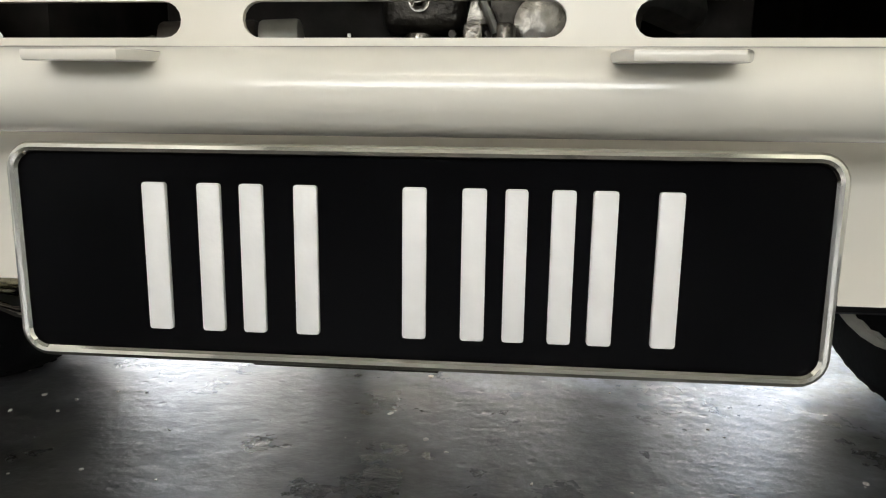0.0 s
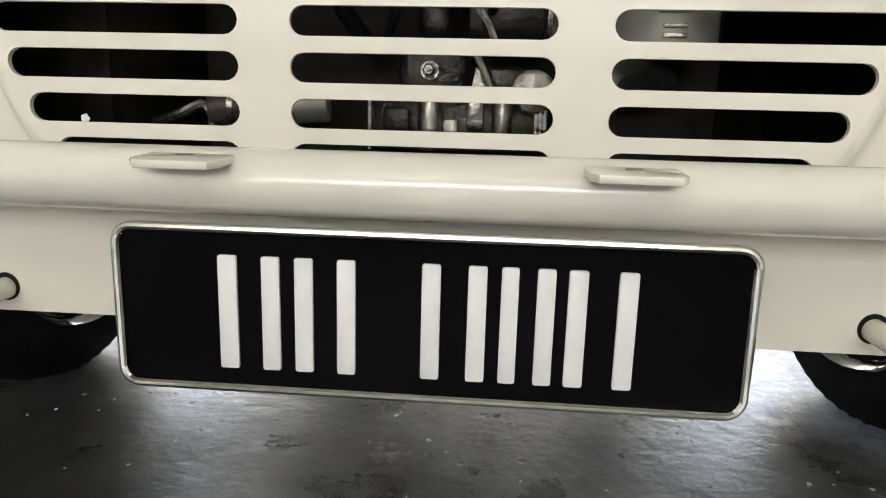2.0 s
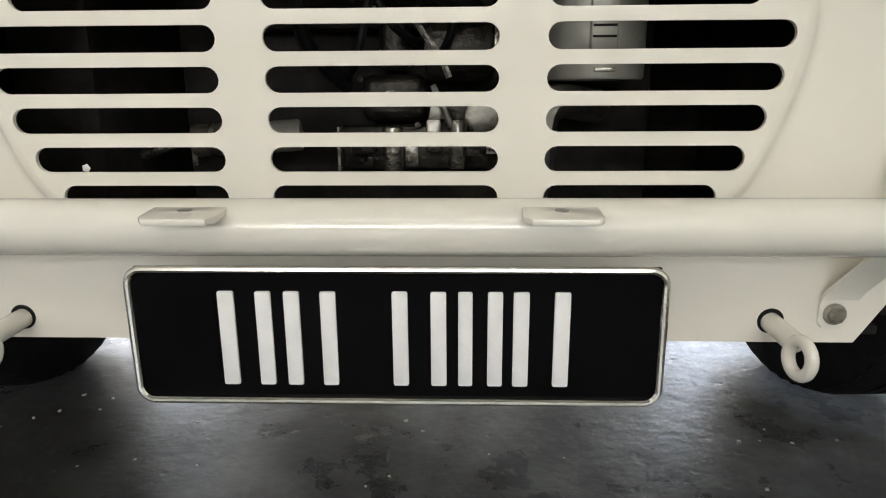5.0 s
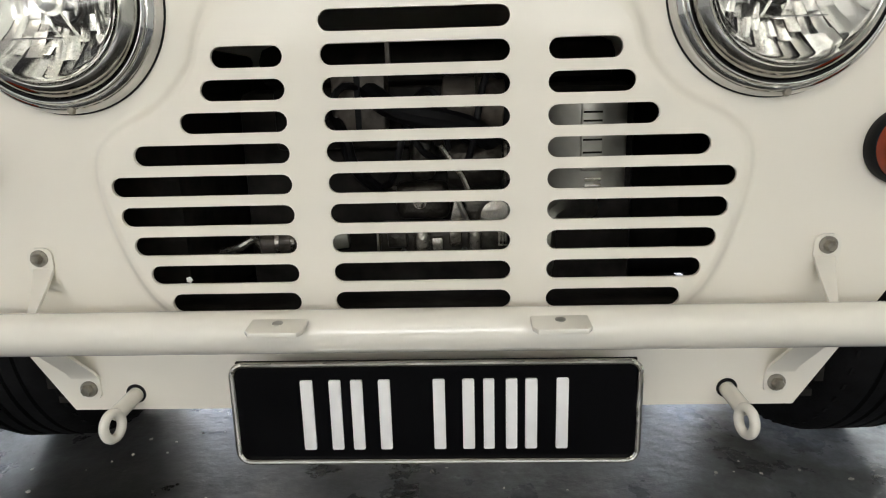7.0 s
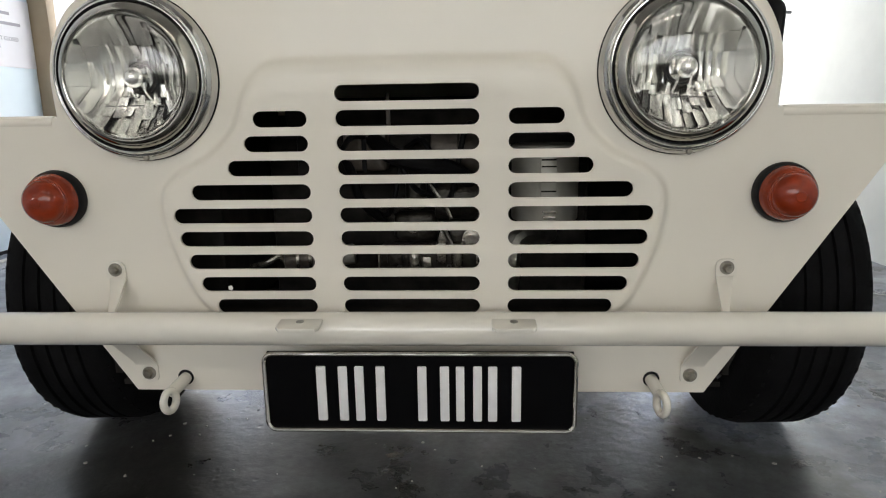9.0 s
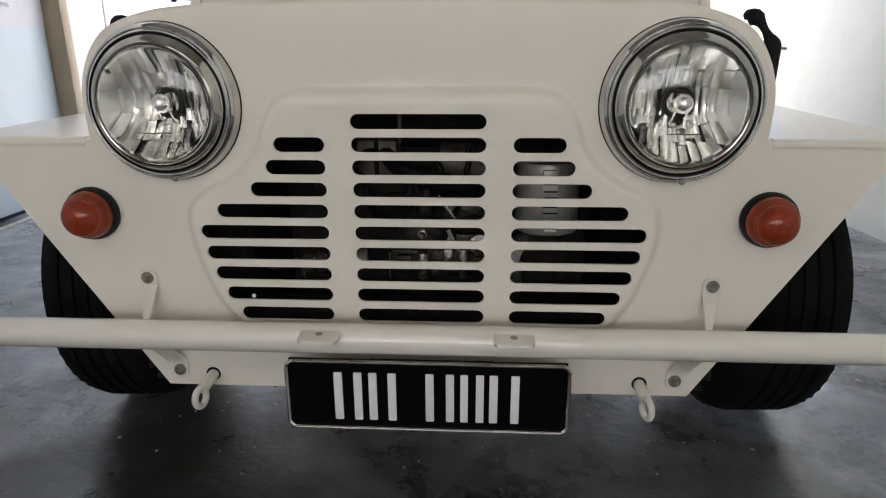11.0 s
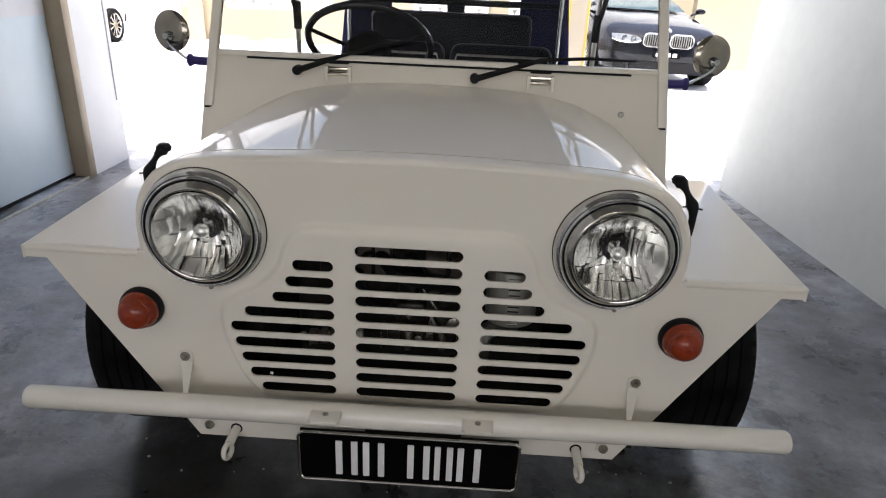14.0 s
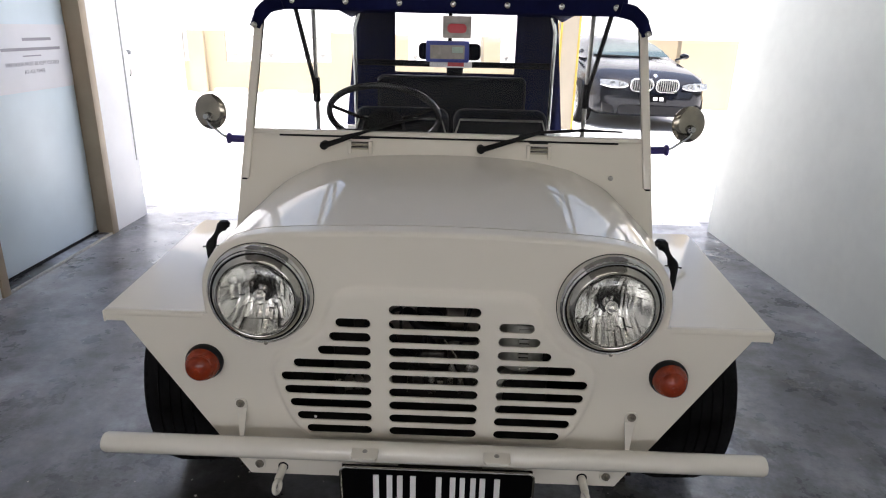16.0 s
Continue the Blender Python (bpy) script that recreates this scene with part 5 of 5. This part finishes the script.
part("housing_band", rod((0.062, 0.160, 0.575), (0.066, 0.160, 0.575), 0.0345, seg=28, round_end=0.001), cast_dark, dyn)
part("vacuum_hose", tube(curve_points([(-0.02, 0.13, 0.545), (-0.005, 0.118, 0.565), (0.014, 0.118, 0.563), (0.024, 0.13, 0.540), (0.03, 0.14, 0.515)], 6), 0.004, 8), rubber, eng)
part("link_rod", tube([(0.018, 0.135, 0.525), (0.045, 0.13, 0.487), (0.052, 0.13, 0.470)], 0.0042, 8), alloy, eng)
part("side_plate", box(0.052, 0.108, 0.15, 0.158, 0.478, 0.520, bevel=0.004), brown_metal, eng)
part("belt_pulley", lathe([(0, 0.02), (0.02, 0.02), (0.022, 0.008), (0.055, 0.006), (0.058, 0.0), (0.05, -0.004), (0.058, -0.012), (0, -0.014)], Matrix.Translation((-0.26, 0.30, 0.43)) @ Matrix.Rotation(radians(-90), 4, "Y"), 28), alloy, eng)
part("radiator_cowl", box(-0.40, -0.31, 0.12, 0.46, 0.30, 0.66, bevel=0.01), dark_metal, eng)
part("exhaust_pipe", tube(curve_points([(0.21, 0.17, 0.44), (0.15, 0.12, 0.44), (0.14, 0.13, 0.36), (0.13, 0.3, 0.235)], 6), 0.018, 10), steel, eng)

# cabin: steering wheel, seats, roll hoop
C, N = Vector((-0.222, 1.02, 0.915)), Vector((0, 0.62, 0.78)).normalized()
e1, e2 = Vector((1, 0, 0)), N.cross(Vector((1, 0, 0)))
sw = part("steering_wheel", tube([C + 0.188 * (math.cos(a) * e1 + math.sin(a) * e2) for a in [2 * math.pi * k / 48 for k in range(48)]], 0.011, 10, closed=True), wheel_gloss, car)
for a in (200, 340, 90):
    part("spoke", tube([C - N * 0.03, C - N * 0.02 + 0.09 * (math.cos(radians(a)) * e1 + math.sin(radians(a)) * e2), C + 0.185 * (math.cos(radians(a)) * e1 + math.sin(radians(a)) * e2)], 0.006, 8), matte_black, sw)
part("steering_hub", lathe([(0, 0.005), (0.03, 0.0), (0.035, -0.03), (0.02, -0.05)], along(C, C + N), 20), matte_black, sw)
part("steering_column", rod(C - N * 0.03, C - N * 0.42, 0.02), dark_metal, sw)
part("instrument_pod", joined(lathe([(0, 0), (0.06, 0), (0.066, -0.006), (0.062, -0.08)], Matrix.Translation((-0.20, 0.86, 0.90)) @ Matrix.Rotation(radians(-90), 4, "X"), 28), box(-0.34, -0.06, 0.76, 0.84, 0.82, 0.90, bevel=0.012)), matte_black, car)
for x in (-0.21, 0.21):
    st = part("seat", box(x - 0.20, x + 0.20, 1.12, 1.52, 0.42, 0.54, bevel=0.04, seg=3), vinyl, car, "black vinyl seat")
    part("seat_back", box(x - 0.20, x + 0.20, -0.05, 0.05, -0.02, 0.37, bevel=0.045, seg=4, m=Matrix.Translation((0, 1.52, 0.52)) @ Matrix.Rotation(radians(-10), 4, "X")), vinyl, st)
    part("piping", tube([(x + 0.19 * c, 1.48 + 0.02 * z, 0.52 + z) for c, z in ((-1, 0.0), (-1, 0.27), (-0.9, 0.33), (0.9, 0.33), (1, 0.27), (1, 0.0))], 0.005, 6), steel, st)
    part("seat_frame", box(x - 0.18, x + 0.18, 1.15, 1.5, 0.378, 0.42), dark_metal, st)
rear = part("rear_seat_back", box(-0.412, 0.388, 2.30, 2.40, 0.50, 0.965, bevel=0.03, seg=3), vinyl, car, "dark rear seat back")
part("piping", tube([(-0.405, 2.30, 0.52), (-0.405, 2.30, 0.93), (-0.38, 2.30, 0.957), (0.355, 2.30, 0.957), (0.381, 2.30, 0.93), (0.381, 2.30, 0.52)], 0.003, 6), rubber, rear)
part("rear_seat_base", box(-0.41, 0.39, 1.92, 2.32, 0.378, 0.56, bevel=0.04, seg=3), vinyl, car, "dark rear seat cushion")
for s in (-1, 1):
    x = 0.586 if s > 0 else -0.606
    part("roll_hoop", tube([(x, 2.80, 0.38), (x, 2.80, 1.20), (x * 0.96, 2.80, 1.28)], 0.0125, 12), chrome, car)
    part("hood_stick", tube([(s * 0.513, 1.30, 0.50), (s * 0.517, 1.30, 1.33)], 0.0085, 8), steel, car)
    part("hood_stay", tube([(s * 0.515, 1.285, 0.98), (s * 0.585, 1.27, 1.31)], 0.0085, 8), rubber, car)
    part("stay_joint", rod((s * 0.514, 1.295, 0.93), (s * 0.515, 1.295, 1.02), 0.014, seg=10, round_end=0.003), rubber, car)
part("roll_bar", tube([(-0.59, 2.82, 1.002), (0.57, 2.82, 1.002)], 0.0175, 10), vinyl, car)
part("bar_bracket", box(-0.053, 0.047, 2.825, 2.853, 0.935, 0.998, bevel=0.004), vinyl, car)

# canvas roof
def roof_z(x, y):
    return 1.325 - 0.03 * (x / 0.6) ** 2 + 0.035 * math.sin(math.pi * min(1, max(0, (y - 0.84) / 2.03)))


rows = []
for k in range(9):
    y = 0.845 + 2.025 * k / 8
    row = []
    for i in range(17):
        x = (-0.56 + 1.12 * i / 16) * (1 + 0.0175 * k)
        z = roof_z(x, y)
        if i in (0, 16):
            z -= 0.03
        row.append(Vector((x, y, z)))
    rows.append(row)
bm = loft(rows, thick=0.006)
roof = part("canvas_roof", bm, navy, car, "navy canvas roof")
rows = [[Vector((x, 0.843 - d, z)) for x in [-0.525 + 1.05 * i / 14 for i in range(15)]] for d, z in ((0.0, 1.322), (0.008, 1.312), (0.010, 1.285), (0.009, 1.258), (0.002, 1.252))]
part("front_valance", loft(rows, thick=0.005), navy, roof)
for i in range(7):
    x = -0.477 + 0.1615 * i
    part("press_stud", lathe([(0, 0.005), (0.006, 0.004), (0.009, 0.0015), (0.010, 0)], Matrix.Translation((x, 0.833, 1.277)) @ Matrix.Rotation(radians(90), 4, "X"), 14), chrome, roof)
for s in (-1, 1):
    arm = part("corner_arm", tube(curve_points([(s * 0.505, 0.838, 1.272), (s * 0.545, 0.835, 1.262), (s * 0.572, 0.826, 1.235), (s * 0.586, 0.815, 1.198)], 5), [0.022] * 6 + [0.020] * 5 + [0.017] * 5, 12), navy, roof)
    part("arm_bolt", lathe([(0, 0.016), (0.005, 0.0155), (0.0075, 0.013), (0.009, 0.006), (0.009, 0)], Matrix.Translation((s * 0.585, 0.806, 1.205)) @ Matrix.Rotation(radians(90), 4, "X"), 14), steel, arm)
# rear curtain with its clear window
bm = box(-0.60, -0.370, 2.858, 2.866, 0.45, 1.30)
add_box(bm, 0.361, 0.60, 2.858, 2.866, 0.45, 1.30)
add_box(bm, -0.370, 0.361, 2.858, 2.866, 0.45, 0.949)
add_box(bm, -0.370, 0.361, 2.858, 2.866, 1.290, 1.33)
part("rear_curtain", bm, navy, roof)
rw = part("rear_window", box(-0.372, 0.363, 2.860, 2.863, 0.947, 1.292), clear_glass, roof)
rw.visible_shadow = False
for s in (-1, 1):
    part("curtain_flap", prism([(0.58, 1.29), (0.60, 1.29), (0.69, 0.46), (0.58, 0.46)], 2.83, 2.837, m=Matrix(((s, 0, 0, 0), (0, 1, 0, 0), (0, 0, 1, 0), (0, 0, 0, 1)))), navy, roof)

# inside mirror with a toll device and a road-tax sticker on the screen
im = part("inside_mirror", box(-0.096, 0.096, 0.855, 0.875, 1.115, 1.165, bevel=0.014, seg=3), vinyl, car)
part("mirror_arm", rod((0, 0.865, 1.16), (0, 0.865, 1.26), 0.006), vinyl, im)
dev = tagged(part("toll_device", box(-0.071, 0.060, 0.822, 0.842, 1.110, 1.172, bevel=0.004), blue_plastic), "blue plastic toll device behind the windscreen", "device")
part("device_face", box(-0.058, 0.046, 0.820, 0.8225, 1.120, 1.160), screen_grey, dev)
part("device_label", box(0.008, 0.042, 0.8185, 0.8205, 1.138, 1.156), green_print, dev)
tax = tagged(part("windscreen_sticker", box(-0.022, 0.064, 0.836, 0.838, 1.180, 1.244), screen_grey), "grey sticker with a red emblem on the windscreen", "sticker")
part("emblem", prism(rounded(-0.008, 0.05, 1.195, 1.222, 0.012), 0.834, 0.836), red_print, tax)
stk = tagged(part("windscreen_sticker", box(-0.06, 0.07, 0.838, 0.840, 1.094, 1.112), paper), "small red and white sticker on the windscreen", "sticker")
part("print_bar", box(-0.005, 0.045, 0.8365, 0.838, 1.098, 1.110), red_print, stk)

# loose chips of paint and gravel on the floor
random.seed(3)
bm = bmesh.new()
for k in range(380):
    near = k < 60
    x, y = (random.uniform(-0.9, 0.9), random.uniform(-0.3, 0.8)) if near else (random.uniform(-2.0, 1.65), random.uniform(-1.0, 2.7))
    r = random.choice((0.0016, 0.002, 0.0026, 0.0034)) if near else random.choice((0.001, 0.0014, 0.0019, 0.0026))
    q = bmesh.ops.create_icosphere(bm, subdivisions=1, radius=r)
    for v in q["verts"]:
        v.co *= random.uniform(0.75, 1.25)
    bmesh.ops.transform(bm, matrix=pose(x, y, r * 0.25, 0, 0, random.uniform(0, 180)) @ Matrix.Diagonal((random.uniform(0.9, 1.9), random.uniform(0.7, 1.3), 0.45, 1)), verts=q["verts"])
tagged(part("floor_grit", bm, mat("pale_grit", (0.5, 0.48, 0.44), 0.8, vary=0.5, scale=40)), "pale grit and chips scattered on the floor", "grit", kind="stuff")

part("paint_flake", lathe([(0, 0.0012), (0.0025, 0.001), (0.004, 0)], Matrix.Translation((-0.259, -0.0005, 0.3945)) @ Matrix.Rotation(radians(90), 4, "X"), 5), white_plastic, car)
